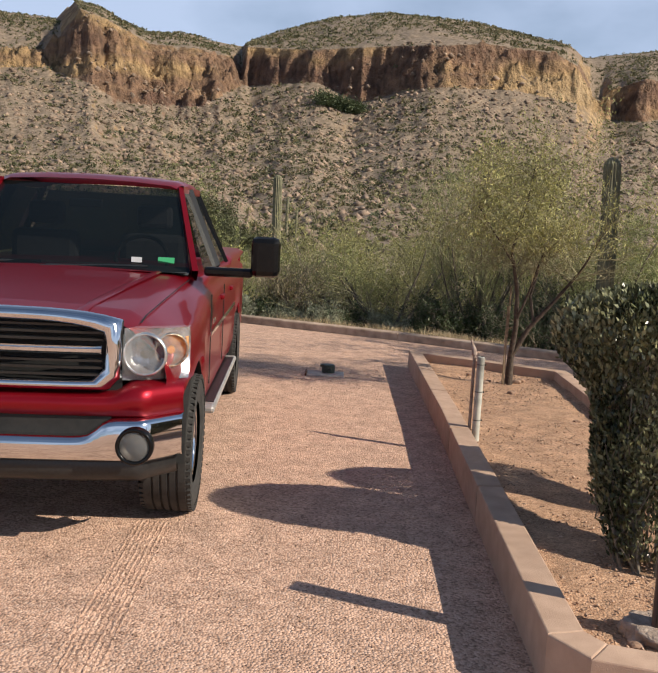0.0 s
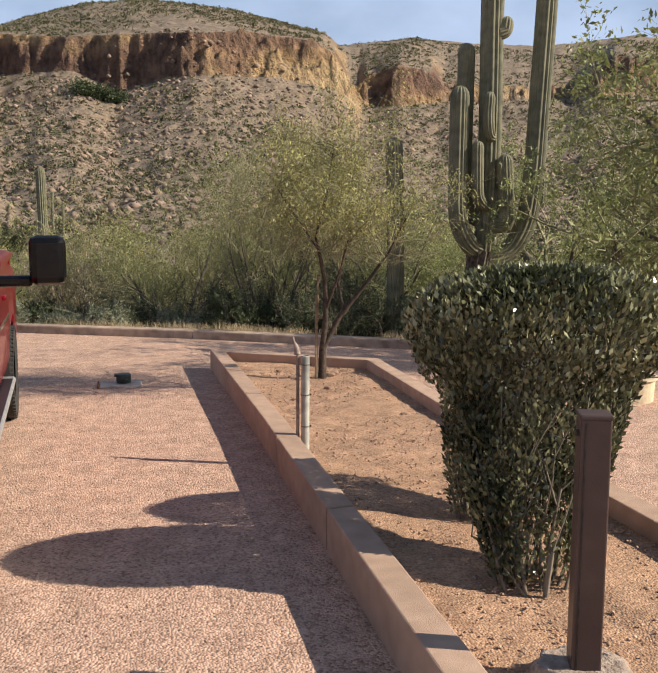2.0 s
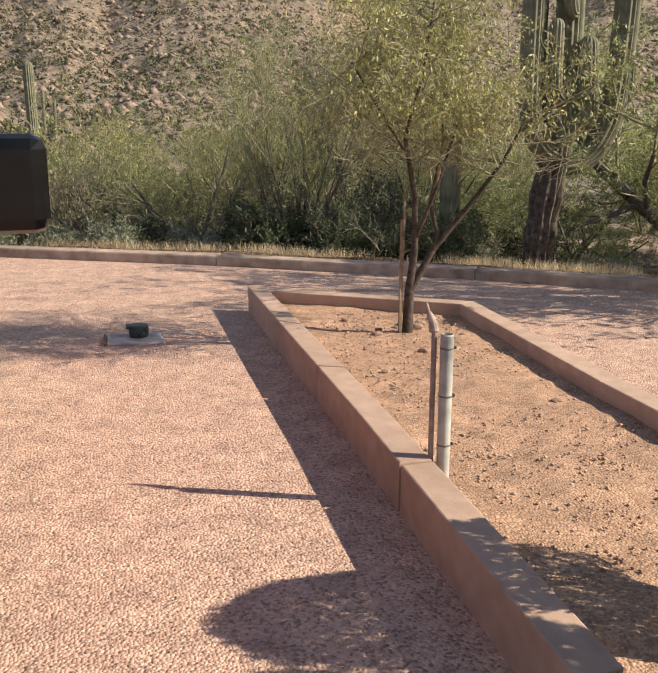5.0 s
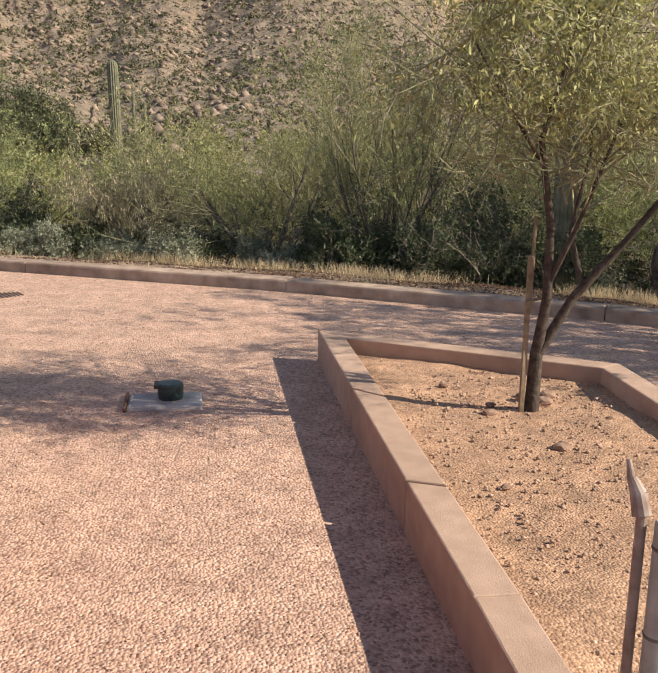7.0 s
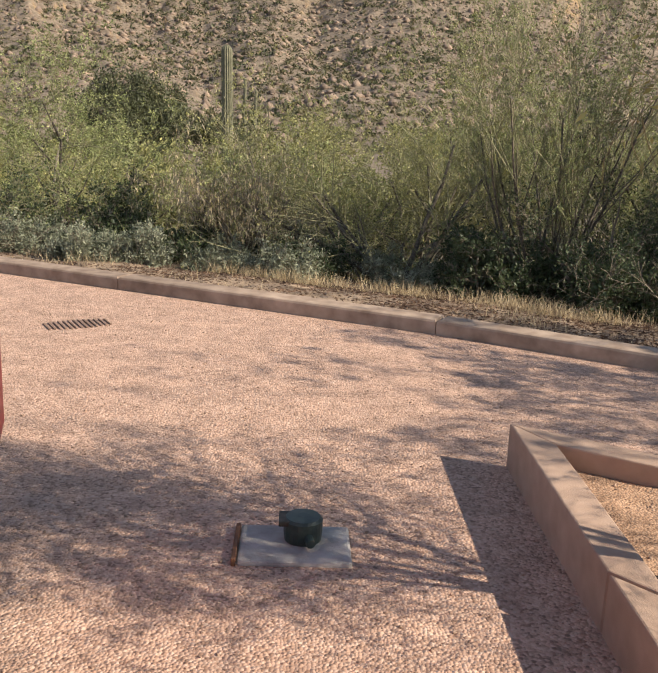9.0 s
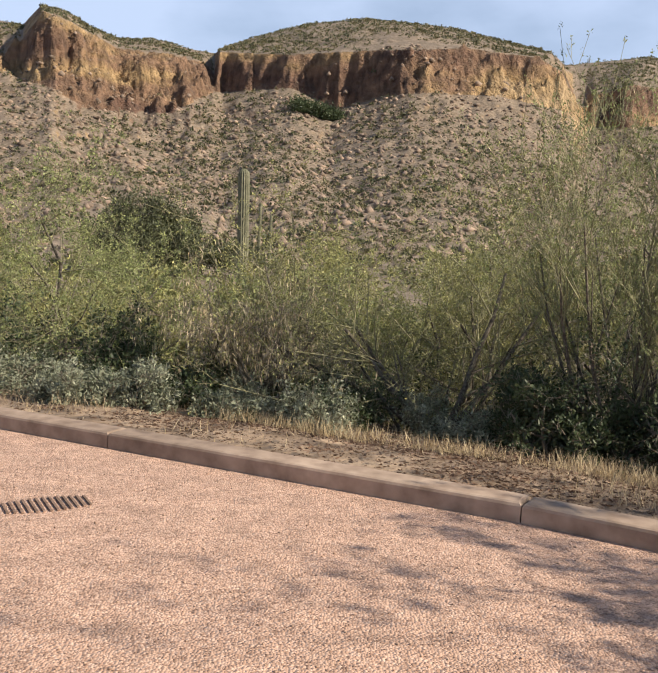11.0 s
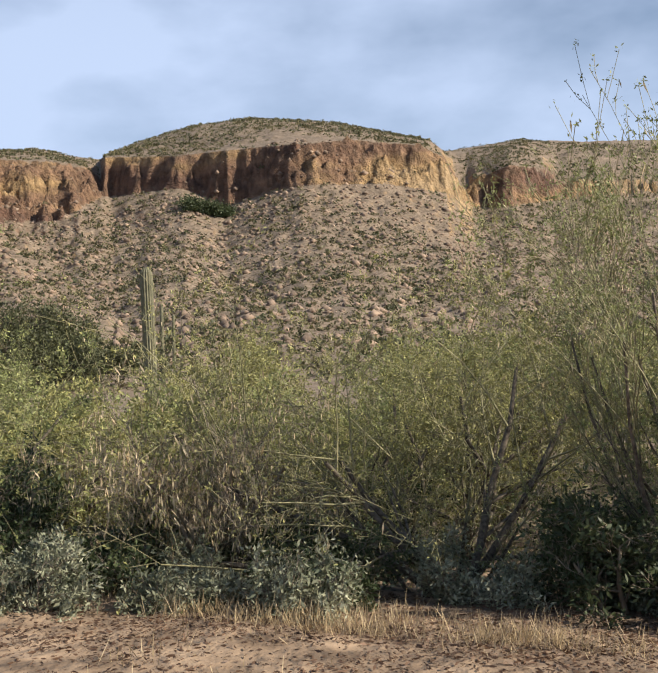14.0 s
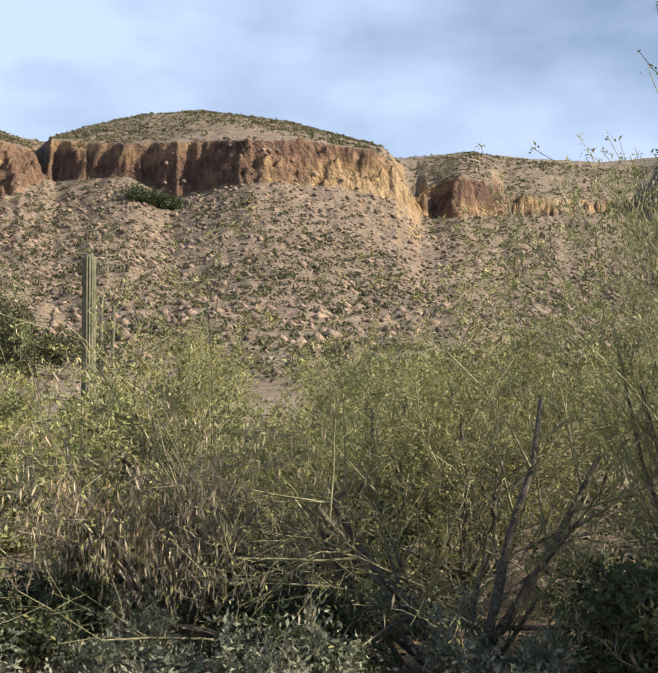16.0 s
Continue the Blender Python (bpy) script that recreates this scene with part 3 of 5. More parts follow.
def make_standpipe():
    p = thing("standpipe", "weathered grey water pipe beside a thin copper riser", "pipe", at=(0.182, 2.72, 0.025))
    part("pipe", lathe([(0.0285, SOIL_Z - 0.06), (0.0285, 0.745), (0.024, 0.75), (0.024, 0.72)], sides=28), PVC, p, smooth=False)
    for z in (0.26, 0.48, 0.69):
        clamp = part("clamp", lathe([(0.0300, z - 0.004), (0.0308, z), (0.0300, z + 0.004)], sides=28), GREY_CLAMP, p)
        part("screw", boxed((0.029, -0.007, z - 0.006), (0.042, 0.007, z + 0.006), 0.002), STEEL_DARK, clamp)
    part("riser", rodded((-0.047, 0.03, SOIL_Z - 0.06), (-0.047, 0.03, 0.76), 0.012), COPPER, p, "rust brown copper riser")
    bm = rodded((-0.047, 0.03, 0.755), (-0.052, 0.045, 0.80), 0.022, 0.019)
    rod(bm, (-0.052, 0.045, 0.80), (-0.066, 0.055, 0.835), 0.019, 0.011)
    part("elbow", bm, COPPER, p)
    part("nozzle", rodded((-0.066, 0.055, 0.83), (-0.074, 0.06, 0.875), 0.010, 0.005), COPPER, p)


make_standpipe()


def make_valve():
    v = thing("valve_pad", "pale concrete pad set flush in the gravel", "concrete pad", at=(-1.02, 6.13, 0))
    part("slab", boxed((-0.215, -0.155, -0.04), (0.215, 0.155, 0.018), 0.012), PAD_CONCRETE, v)
    part("iron_edge", boxed((-0.235, -0.16, -0.02), (-0.218, 0.14, 0.03), 0.003), RUST, v, "rusty iron edge")
    h = thing("hose_bib", "dark green metal valve box on a concrete pad", "valve box", at=(-0.99, 6.17, 0.018))
    part("body", lathe([(0.072, 0.0), (0.076, 0.03), (0.076, 0.085), (0.066, 0.095), (0.02, 0.10)], sides=24), GREEN_PAINT, h)
    part("spout", rodded((0.02, -0.06, 0.035), (0.03, -0.11, 0.03), 0.018), GREEN_PAINT, h)
    part("lid", boxed((-0.095, -0.05, 0.07), (-0.01, 0.05, 0.092), 0.004), STEEL_DARK, h)


make_valve()


def make_grate(name, x, y, w, d, turn, bars, label):
    g = thing(name, label, "grate", at=(x, y, 0))
    g.rotation_euler = (0, 0, radians(turn))
    for i in range(bars):
        px = -w / 2 + w * (i + 0.5) / bars
        k = 1 - 0.35 * abs(2 * (i + 0.5) / bars - 1) ** 2
        part("bar", boxed((px - 0.008, -d / 2 * k, 0.0), (px + 0.008, d / 2 * k, 0.010), 0.002), DUSTY_RUST, g)


make_grate("drain_grate", -2.72, 9.62, 0.50, 0.27, 28, 13, "half buried rusty iron drain grate in gravel")
make_grate("floor_grate", 4.9, 4.75, 0.75, 0.55, -40, 16, "flat dark steel grate lying on the gravel")


def make_fire_ring():
    f = thing("fire_ring", "low cream painted steel fire ring on gravel", "fire ring", at=(3.68, 4.38, 0))
    part("ring", lathe([(0.30, 0.0), (0.31, 0.21), (0.335, 0.215), (0.335, 0.235), (0.29, 0.235), (0.275, 0.06), (0.0, 0.05)], sides=40), CREAM, f)
    for k in range(7):
        part("grill_bar", rodded((-0.26, -0.24 + 0.08 * k, 0.242), (0.26, -0.24 + 0.08 * k, 0.242), 0.006, sides=6), STEEL_DARK, f)


make_fire_ring()


# ---- plants ----
def tubes(segs, sides=4):
    """Tapered twigs as arrays; rows of x0 y0 z0 x1 y1 z1 r0 r1."""
    s = np.asarray(segs, dtype=float)
    p, q, r0, r1 = s[:, :3], s[:, 3:6], s[:, 6], s[:, 7]
    d = q - p
    d /= np.linalg.norm(d, axis=1, keepdims=True) + 1e-9
    ref = np.where(np.abs(d[:, 2:3]) > 0.9, np.array([[1.0, 0, 0]]), np.array([[0, 0, 1.0]]))
    u = np.cross(d, ref)
    u /= np.linalg.norm(u, axis=1, keepdims=True) + 1e-9
    w = np.cross(d, u)
    a = np.arange(sides) * 2 * np.pi / sides
    ring = u[:, None] * np.cos(a)[None, :, None] + w[:, None] * np.sin(a)[None, :, None]
    v = np.concatenate([p[:, None] + ring * r0[:, None, None], q[:, None] + ring * r1[:, None, None]], 1)
    i = np.arange(sides)
    f = np.stack([i, (i + 1) % sides, (i + 1) % sides + sides, i + sides], -1)
    return v.reshape(-1, 3), (f[None] + 2 * sides * np.arange(len(s))[:, None, None]).reshape(-1, 4)


def leaves(pos, way, length, width, rng):
    """Folded pointed leaves as arrays."""
    k = len(pos)
    way = way / (np.linalg.norm(way, axis=1, keepdims=True) + 1e-9)
    rnd = rng.normal(size=(k, 3))
    side = np.cross(way, rnd)
    side /= np.linalg.norm(side, axis=1, keepdims=True) + 1e-9
    up = np.cross(side, way)
    ln, wd = length[:, None], width[:, None]
    v = np.stack([pos, pos + way * ln * 0.45 + side * wd * 0.5 + up * wd * 0.15, pos + way * ln, pos + way * ln * 0.45 - side * wd * 0.5 + up * wd * 0.15], 1)
    f = np.array([[0, 1, 2, 3]])
    return v.reshape(-1, 3), (f[None] + 4 * np.arange(k)[:, None, None]).reshape(-1, 4)


def branch(rng, start, way, length, radius, levels, out, tips, bend=0.25, rise=0.12, kids=4, spread=0.8, steps=4):
    p, d = np.array(start, float), np.array(way, float)
    d /= np.linalg.norm(d)
    pts = [p]
    for k in range(steps):
        d = d + rng.normal(size=3) * bend + np.array([0, 0, rise])
        d /= np.linalg.norm(d)
        q = p + d * length / steps
        r0, r1 = radius * (1 - 0.62 * k / steps), radius * (1 - 0.62 * (k + 1) / steps)
        out.append((*p, *q, r0, r1))
        if levels > 0:
            for _ in range(kids if k else max(1, kids - 2)):
                if rng.random() < 0.8:
                    side = rng.normal(size=3)
                    side -= side.dot(d) * d
                    side /= np.linalg.norm(side) + 1e-9
                    branch(rng, p + (q - p) * rng.random(), d * 0.75 + side * spread, length * rng.uniform(0.35, 0.62), r1 * 0.55, levels - 1, out, tips, bend, rise, kids, spread, max(2, steps - 1))
        else:
            tips.append((*q, *d))
        p = q


def make_shrub(name, seed, label, category, at, stems, length, radius, levels, wood, leaf, nleaf, lsize, spread=0.8, fan=0.9, rise=0.12, kids=3, scale=(1, 1, 1), lean=(0, 0), pods=0, bend=0.25, hang=0.0, group="", ways=()):
    rng = np.random.default_rng(seed)
    segs, tips = [], []
    for k in range(stems):
        a = 2 * np.pi * (k + rng.random() * 0.7) / stems
        way = np.array([math.cos(a) * fan + lean[0], math.sin(a) * fan + lean[1], 1.0])
        if ways:
            way = np.array(ways[k % len(ways)], float)
        branch(rng, (0.10 * math.cos(a), 0.10 * math.sin(a), -0.05), way, length * rng.uniform(0.75, 1.15), radius, levels, segs, tips, spread=spread, rise=rise, kids=kids, bend=bend)
    segs, tips = np.array(segs), np.array(tips)
    sc = np.array(scale)
    segs[:, :3] *= sc
    segs[:, 3:6] *= sc
    tips[:, :3] *= sc
    segs[:, 6:] = np.maximum(segs[:, 6:], 0.0024)
    segs[:, 2], segs[:, 5] = np.maximum(segs[:, 2], -0.1), np.maximum(segs[:, 5], 0.02)
    ob = thing(name, label, category, group, at)
    big = segs[:, 6] > radius * 0.3
    if big.any():
        tagged(link("limb_mass", array_mesh("limb_mass", *tubes(segs[big], 6)), BARK if wood is not TWIG_DRY else TWIG_DRY, ob), kind="stuff")
    if (~big).any():
        tagged(link("twig_crown", array_mesh("twig_crown", *tubes(segs[~big], 3)), wood, ob), kind="stuff")
    if nleaf:
        i = rng.integers(0, len(tips), nleaf)
        pos = tips[i, :3] + rng.normal(size=(nleaf, 3)) * lsize * (0.55 if lsize < 0.1 else 1.3)
        pos[:, 2] = np.maximum(pos[:, 2], 0.03)
        way = tips[i, 3:] * 0.6 + rng.normal(size=(nleaf, 3)) * 0.7 - np.array([0, 0, hang])
        size = lsize * rng.uniform(0.6, 1.3, nleaf)
        tagged(link("foliage", array_mesh("foliage", *leaves(pos, way, size, size * 0.38, rng)), leaf, ob), kind="stuff")
    if pods:
        i = rng.integers(0, len(tips), pods)
        pos = tips[i, :3] + rng.normal(size=(pods, 3)) * 0.04
        way = rng.normal(size=(pods, 3)) * 0.25 - np.array([0, 0, 1.0])
        size = rng.uniform(0.05, 0.10, pods)
        tagged(link("pod_mass", array_mesh("pod_mass", *leaves(pos, way, size, size * 0.16, rng)), LEAF_TAN, ob, "pale dry seed pods"), kind="stuff")
    return ob


def make_topiary(x, y, zoom, seed, n, label, foot=(0, 0)):
    """The clipped shrub: a domed top that narrows to bare stems."""
    rng = np.random.default_rng(seed)
    ob = thing("clipped_shrub", label, "shrub", "clipped shrubs in the bed", (x, y, SOIL_Z * (1 - zoom)))
    zz = rng.uniform(0.16, 1.50, n)
    an = rng.uniform(0, 2 * np.pi, n)
    rad = np.interp(zz, [0.12, 0.3, 0.6, 0.85, 0.98, 1.08, 1.24, 1.36, 1.44, 1.49, 1.53], [0.20, 0.27, 0.37, 0.44, 0.51, 0.66, 0.74, 0.67, 0.52, 0.30, 0.0])
    rad = rad * (1 + 0.10 * fbm(np.cos(an) * 2 + 5, np.sin(an) * 2 + zz * 3, 3, 5))
    depth = 1 - 0.30 * rng.random(n) ** 1.8
    low = np.clip((0.62 - zz) / 0.5, 0, 1)
    keep = rng.random(n) > low * 0.92
    top = rng.random(n) < 0.30
    ra = np.sqrt(rng.random(n)) * 0.66
    ztop = np.interp(ra, [0, 0.3, 0.5, 0.6, 0.66, 0.7], [1.50, 1.48, 1.43, 1.36, 1.28, 1.2]) - 0.10 * rng.random(n) ** 2
    r = np.where(top, ra, rad * depth)
    z = np.where(top, ztop, zz)
    keep |= top
    pos = np.stack([r * np.cos(an) * 0.93, r * np.sin(an) * 0.54, z * 0.98], -1)[keep]
    low = np.clip((1.0 - pos[:, 2]) / 0.88, 0, 1)
    pos[:, 0] += foot[0] * low
    pos[:, 1] += foot[1] * low
    out = np.stack([np.cos(an), np.sin(an), 0.5 + 0 * an], -1)[keep]
    way = out * 0.35 + np.array([0, 0, 0.9]) + rng.normal(size=out.shape) * 0.5
    size = rng.uniform(0.024, 0.046, len(pos))
    tagged(link("foliage", array_mesh("foliage", *leaves(pos, way, size, size * 0.5, rng)), LEAF_BUSH, ob), kind="stuff")
    segs, tips = [], []
    for k in range(34):
        a = 2 * np.pi * rng.random()
        b = 0.04 + 0.16 * rng.random()
        branch(rng, (b * math.cos(a), 0.7 * b * math.sin(a), SOIL_Z - 0.04), np.array([math.cos(a) * 0.36, math.sin(a) * 0.22, 1]), rng.uniform(0.8, 1.1), 0.009, 2, segs, tips, bend=0.12, rise=0.05, kids=2, spread=0.5)
    s = np.array(segs)
    fit_in = np.interp(s[:, 5], [0.1, 0.55, 1.02, 1.3, 1.5], [0.21, 0.34, 0.43, 0.5, 0.2]) > np.hypot(s[:, 3], s[:, 4] / 0.8)
    s = s[fit_in]
    for c in (0, 3):
        low = np.clip((1.0 - s[:, c + 2]) / 0.88, 0, 1)
        s[:, c] += foot[0] * low
        s[:, c + 1] += foot[1] * low
    ob.scale = (zoom, zoom, zoom)
    tagged(link("stem_mass", array_mesh("stem_mass", *tubes(s, 5)), TWIG_DRY, ob, "bare grey woody stems"), kind="stuff")


make_topiary(0.86, 0.62, 1.0, 3, 34000, "clipped grey green shrub, domed above and narrow at its foot", (-0.20, -0.36))
make_topiary(1.02, 1.40, 0.76, 4, 18000, "smaller clipped shrub half hidden behind a taller one", (-0.34, -0.42))


def make_young_tree():
    ob = thing("young_tree", "slender staked desert tree with airy yellow green foliage", "tree", at=(0.95, 5.42, SOIL_Z))
    rng = np.random.default_rng(12)
    segs, tips = [], []
    trunk = [((0, 0, -0.05), (0.0, -0.02, 0.32), 0.045, 0.036),
             ((0.0, -0.02, 0.32), (0.02, -0.06, 0.62), 0.034, 0.027), ((0.02, -0.06, 0.62), (0.0, -0.09, 1.0), 0.027, 0.022), ((0.0, -0.09, 1.0), (-0.10, -0.14, 1.42), 0.022, 0.016), ((-0.10, -0.14, 1.42), (0.0, -0.2, 1.85), 0.016, 0.010),
             ((0.0, -0.02, 0.30), (0.16, -0.06, 0.62), 0.030, 0.024), ((0.16, -0.06, 0.62), (0.38, -0.14, 0.92), 0.024, 0.018), ((0.38, -0.14, 0.92), (0.62, -0.2, 1.26), 0.018, 0.013), ((0.62, -0.2, 1.26), (0.78, -0.25, 1.6), 0.013, 0.008),
             ((0.2, -0.07, 0.68), (0.17, 0.05, 0.95), 0.018, 0.014), ((0.17, 0.05, 0.95), (0.28, 0.12, 1.35), 0.014, 0.010), ((0.28, 0.12, 1.35), (0.30, 0.2, 1.8), 0.010, 0.007),
             ((0.02, -0.07, 0.7), (0.10, -0.18, 1.0), 0.016, 0.012), ((0.10, -0.18, 1.0), (0.2, -0.35, 1.5), 0.012, 0.008)]
    trunk += [((-0.06, -0.12, 1.28), (-0.32, -0.2, 1.62), 0.014, 0.009), ((-0.32, -0.2, 1.62), (-0.52, -0.25, 1.9), 0.009, 0.006), ((0.0, -0.2, 1.85), (0.06, -0.2, 2.3), 0.009, 0.006), ((0.30, 0.2, 1.8), (0.4, 0.1, 2.25), 0.007, 0.005)]
    stems = [(*p, *q, a, b) for p, q, a, b in trunk]
    for p, q, a, b in trunk:
        if q[2] > 1.2:
            for _ in range(9):
                s = np.array(p) + (np.array(q) - np.array(p)) * rng.random()
                w = rng.normal(size=3) * np.array([1, 1, 0.45]) + np.array([0, 0, 0.35])
                branch(rng, s, w, rng.uniform(0.45, 0.85), 0.0075, 2, segs, tips, bend=0.22, rise=0.03, kids=2, spread=0.8)
    segs, tips = np.array(segs), np.array(tips)
    segs[:, 6:] = np.maximum(segs[:, 6:], 0.0018)
    segs = segs[segs[:, 5] > 1.18]
    link("trunk", array_mesh("trunk", *tubes(stems, 8)), TRUNK_BARK, ob, smooth=True)
    tagged(link("twig_crown", array_mesh("twig_crown", *tubes(segs, 3)), TWIG_GREEN, ob), kind="stuff")
    n = 24000
    i = rng.integers(0, len(tips), n)
    pos = tips[i, :3] + rng.normal(size=(n, 3)) * 0.045
    way = tips[i, 3:] * 0.3 + rng.normal(size=(n, 3)) * 0.5 - np.array([0, 0, 0.55])
    keep = pos[:, 2] > 1.34 + 0.30 * rng.random(n)
    pos, way, n = pos[keep], way[keep], int(keep.sum())
    size = rng.uniform(0.022, 0.05, n)
    tagged(link("foliage", array_mesh("foliage", *leaves(pos, way, size, size * 0.3, rng)), LEAF_YEL, ob), kind="stuff")
    st = thing("stake", "thin weathered wooden stake tied to a tree", "stake", at=(0.885, 5.40, 0))
    part("stick", boxed((-0.013, -0.011, SOIL_Z - 0.05), (0.013, 0.011, 0.96), 0.003), STAKE_WOOD, st)
    part("upper_stick", boxed((0.004, -0.008, 0.7), (0.020, 0.008, 1.17), 0.003), STAKE_WOOD, st)
    part("tie", rodded((-0.02, -0.012, 0.72), (0.11, -0.02, 0.755), 0.008), STAKE_WOOD, st)


make_young_tree()


def rib_tube(path, radii, ribs=15, depth=0.13):
    """A pleated cactus stem along a path, domed at its end."""
    pts = [Vector(p) for p in path]
    rings = []
    for i, p in enumerate(pts):
        d = (pts[min(i + 1, len(pts) - 1)] - pts[max(i - 1, 0)]).normalized()
        u = d.cross(Vector((0, 1, 0.01))).normalized()
        w = d.cross(u)
        ring = []
        for k in range(ribs * 4):
            a = 2 * math.pi * k / (ribs * 4)
            r = radii[i] * (1 - depth * (0, 0.45, 1, 0.45)[k % 4])
            ring.append(p + (u * math.cos(a) + w * math.sin(a)) * r)
        rings.append(ring)
    bm = loft(rings, close=True)
    bm.verts.ensure_lookup_table()
    bm.faces.new(bm.verts[-ribs * 4:])
    return bm


def stem_path(keys, r, dome=True, n=28):
    """Keys smoothed to a path with radii, with a domed end."""
    keys = [Vector(k) for k in keys]
    out = []
    m = len(keys) - 1
    for i in range(n + 1):
        t = i / n * m
        k = min(int(t), m - 1)
        f = t - k
        p0, p1, p2, p3 = keys[max(k - 1, 0)], keys[k], keys[k + 1], keys[min(k + 2, m)]
        out.append(0.5 * (2 * p1 + (p2 - p0) * f + (2 * p0 - 5 * p1 + 4 * p2 - p3) * f * f + (3 * p1 - p0 - 3 * p2 + p3) * f ** 3))
    rad = [r] * len(out)
    if dome:
        d = (out[-1] - out[-2]).normalized()
        base = out[-1]
        for a in (20, 40, 58, 72, 82, 88):
            out.append(base + d * r * 1.15 * math.sin(radians(a)))
            rad.append(r * math.cos(radians(a)))
    return out, rad


def make_saguaro(at, stems, label, woody=None):
    ob = thing("saguaro", label, "cactus", "saguaros", at)
    for i, (keys, r) in enumerate(stems):
        path, rad = stem_path(keys, r)
        part("trunk" if i == 0 else "arm", rib_tube(path, rad, 15 if r > 0.12 else 12), SAG_GREEN, ob, smooth=False)
    if woody:
        keys, r = woody
        path, rad = stem_path(keys, r, dome=False, n=14)
        rad = [a * (1.08 - 0.1 * math.sin(i * 1.7)) for i, a in enumerate(rad)]
        part("woody_base", rib_tube(path, rad, 12, 0.2), SAG_WOOD, ob, "dark corky trunk base")
    return ob


make_saguaro((5.05, 11.3, -0.55), [
    ([(0.12, 0, 1.2), (0.24, 0, 1.9), (0.28, 0, 2.8), (0.30, 0.05, 4.4), (0.31, 0.1, 6.0), (0.34, 0.1, 7.4)], 0.20),
    ([(0.15, 0, 1.75), (-0.10, -0.1, 1.88), (-0.30, -0.12, 2.25), (-0.34, -0.12, 2.9), (-0.33, -0.1, 4.35)], 0.165),
    ([(0.2, 0.15, 2.3), (-0.02, 0.25, 2.5), (-0.08, 0.28, 3.1), (-0.07, 0.28, 5.15)], 0.15),
    ([(0.26, -0.1, 3.7), (0.16, -0.25, 3.75), (0.12, -0.28, 4.0), (0.13, -0.28, 4.32)], 0.10),
    ([(0.2, -0.1, 2.5), (0.0, -0.24, 2.65), (-0.04, -0.26, 2.95), (-0.05, -0.26, 3.5)], 0.105),
    ([(0.3, -0.1, 2.2), (0.50, -0.25, 2.25), (0.50, -0.26, 2.6), (0.46, -0.26, 3.25)], 0.14),
    ([(0.3, 0, 1.6), (0.65, -0.05, 1.72), (0.95, -0.08, 2.2), (1.10, -0.05, 3.0), (1.20, 0.0, 4.4), (1.28, 0.0, 6.1)], 0.185),
    ([(1.08, -0.05, 2.5), (1.22, -0.1, 2.6), (1.24, -0.1, 2.95)], 0.09),
    ([(0.4, 0, 5.45), (0.50, -0.02, 5.5), (0.52, -0.02, 5.6)], 0.12)],
    "huge many armed green saguaro with a corky trunk", ([(0, 0, -0.4), (0.0, 0, 0.3), (0.06, 0, 1.0), (0.16, 0, 1.75)], 0.215))
make_saguaro((3.85, 11.9, -0.25), [([(0, 0, -0.3), (0, 0, 1.2), (-0.02, 0, 2.2), (-0.06, 0, 3.25)], 0.155)], "single upright green saguaro stem among shrubs")
make_saguaro((-3.64, 33.4, -1.2), [([(0.05, 0, -0.3), (0.03, 0, 2.0), (0, 0, 3.6), (-0.02, 0, 4.75)], 0.19)], "tall single pole saguaro rising above brush")
for _x, _y, _h in ((-4.95, 62.0, 4.3), (-4.3, 63.0, 3.6)):
    _z = float(ground_z(_x, _y))
    make_saguaro((_x, _y, _z), [([(0, 0, -0.3), (0, 0, _h * 0.5), (0.02, 0, _h)], 0.10)], "thin distant saguaro pole on the slope")


def gz(x, y):
    return float(ground_z(x, y))


def shrub_at(x, y, **kw):
    return make_shrub(at=(x, y, gz(x, y) - 0.03), **kw)


# thicket beyond the kerb
shrub_at(0.16, 13.75, name="palo_verde", seed=31, label="open palo verde with a forked dark trunk and pale bare limbs", category="shrub", stems=7, length=2.05, radius=0.042, levels=3, wood=TWIG_GREEN, leaf=LEAF_YEL, nleaf=4500, lsize=0.032, kids=3, pods=200, bend=0.10, rise=0.0, spread=0.8, ways=((-0.95, 0.0, 0.8), (0.85, 0.05, 0.95), (1.55, 0.1, 0.5), (-0.75, 0.3, 0.95), (-1.4, 0.4, 0.42), (0.65, 0.5, 0.85), (-1.1, -0.1, 0.9)))
shrub_at(0.75, 15.8, name="palo_verde", seed=32, label="sprawling green barked palo verde with fine branches", category="shrub", stems=7, length=2.2, radius=0.04, levels=3, wood=TWIG_GREEN, leaf=LEAF_YEL, nleaf=13000, lsize=0.035, fan=0.75, kids=3, pods=260, bend=0.25, rise=0.06)
shrub_at(1.8, 13.0, name="palo_verde", seed=33, label="tall overhanging palo verde with upright green shoots and pods", category="tree", stems=11, length=2.55, radius=0.022, levels=3, wood=TWIG_GREEN, leaf=LEAF_GREEN, nleaf=27000, lsize=0.028, fan=0.5, kids=3, spread=0.42, rise=0.19, pods=420, bend=0.13, lean=(-0.10, 0))
shrub_at(3.6, 14.6, name="palo_verde", seed=35, label="airy palo verde shrub with hanging pods", category="shrub", stems=7, length=2.46, radius=0.04, levels=3, wood=TWIG_GREEN, leaf=LEAF_GREEN, nleaf=28000, lsize=0.035, fan=0.8, kids=3, pods=160, rise=0.03)
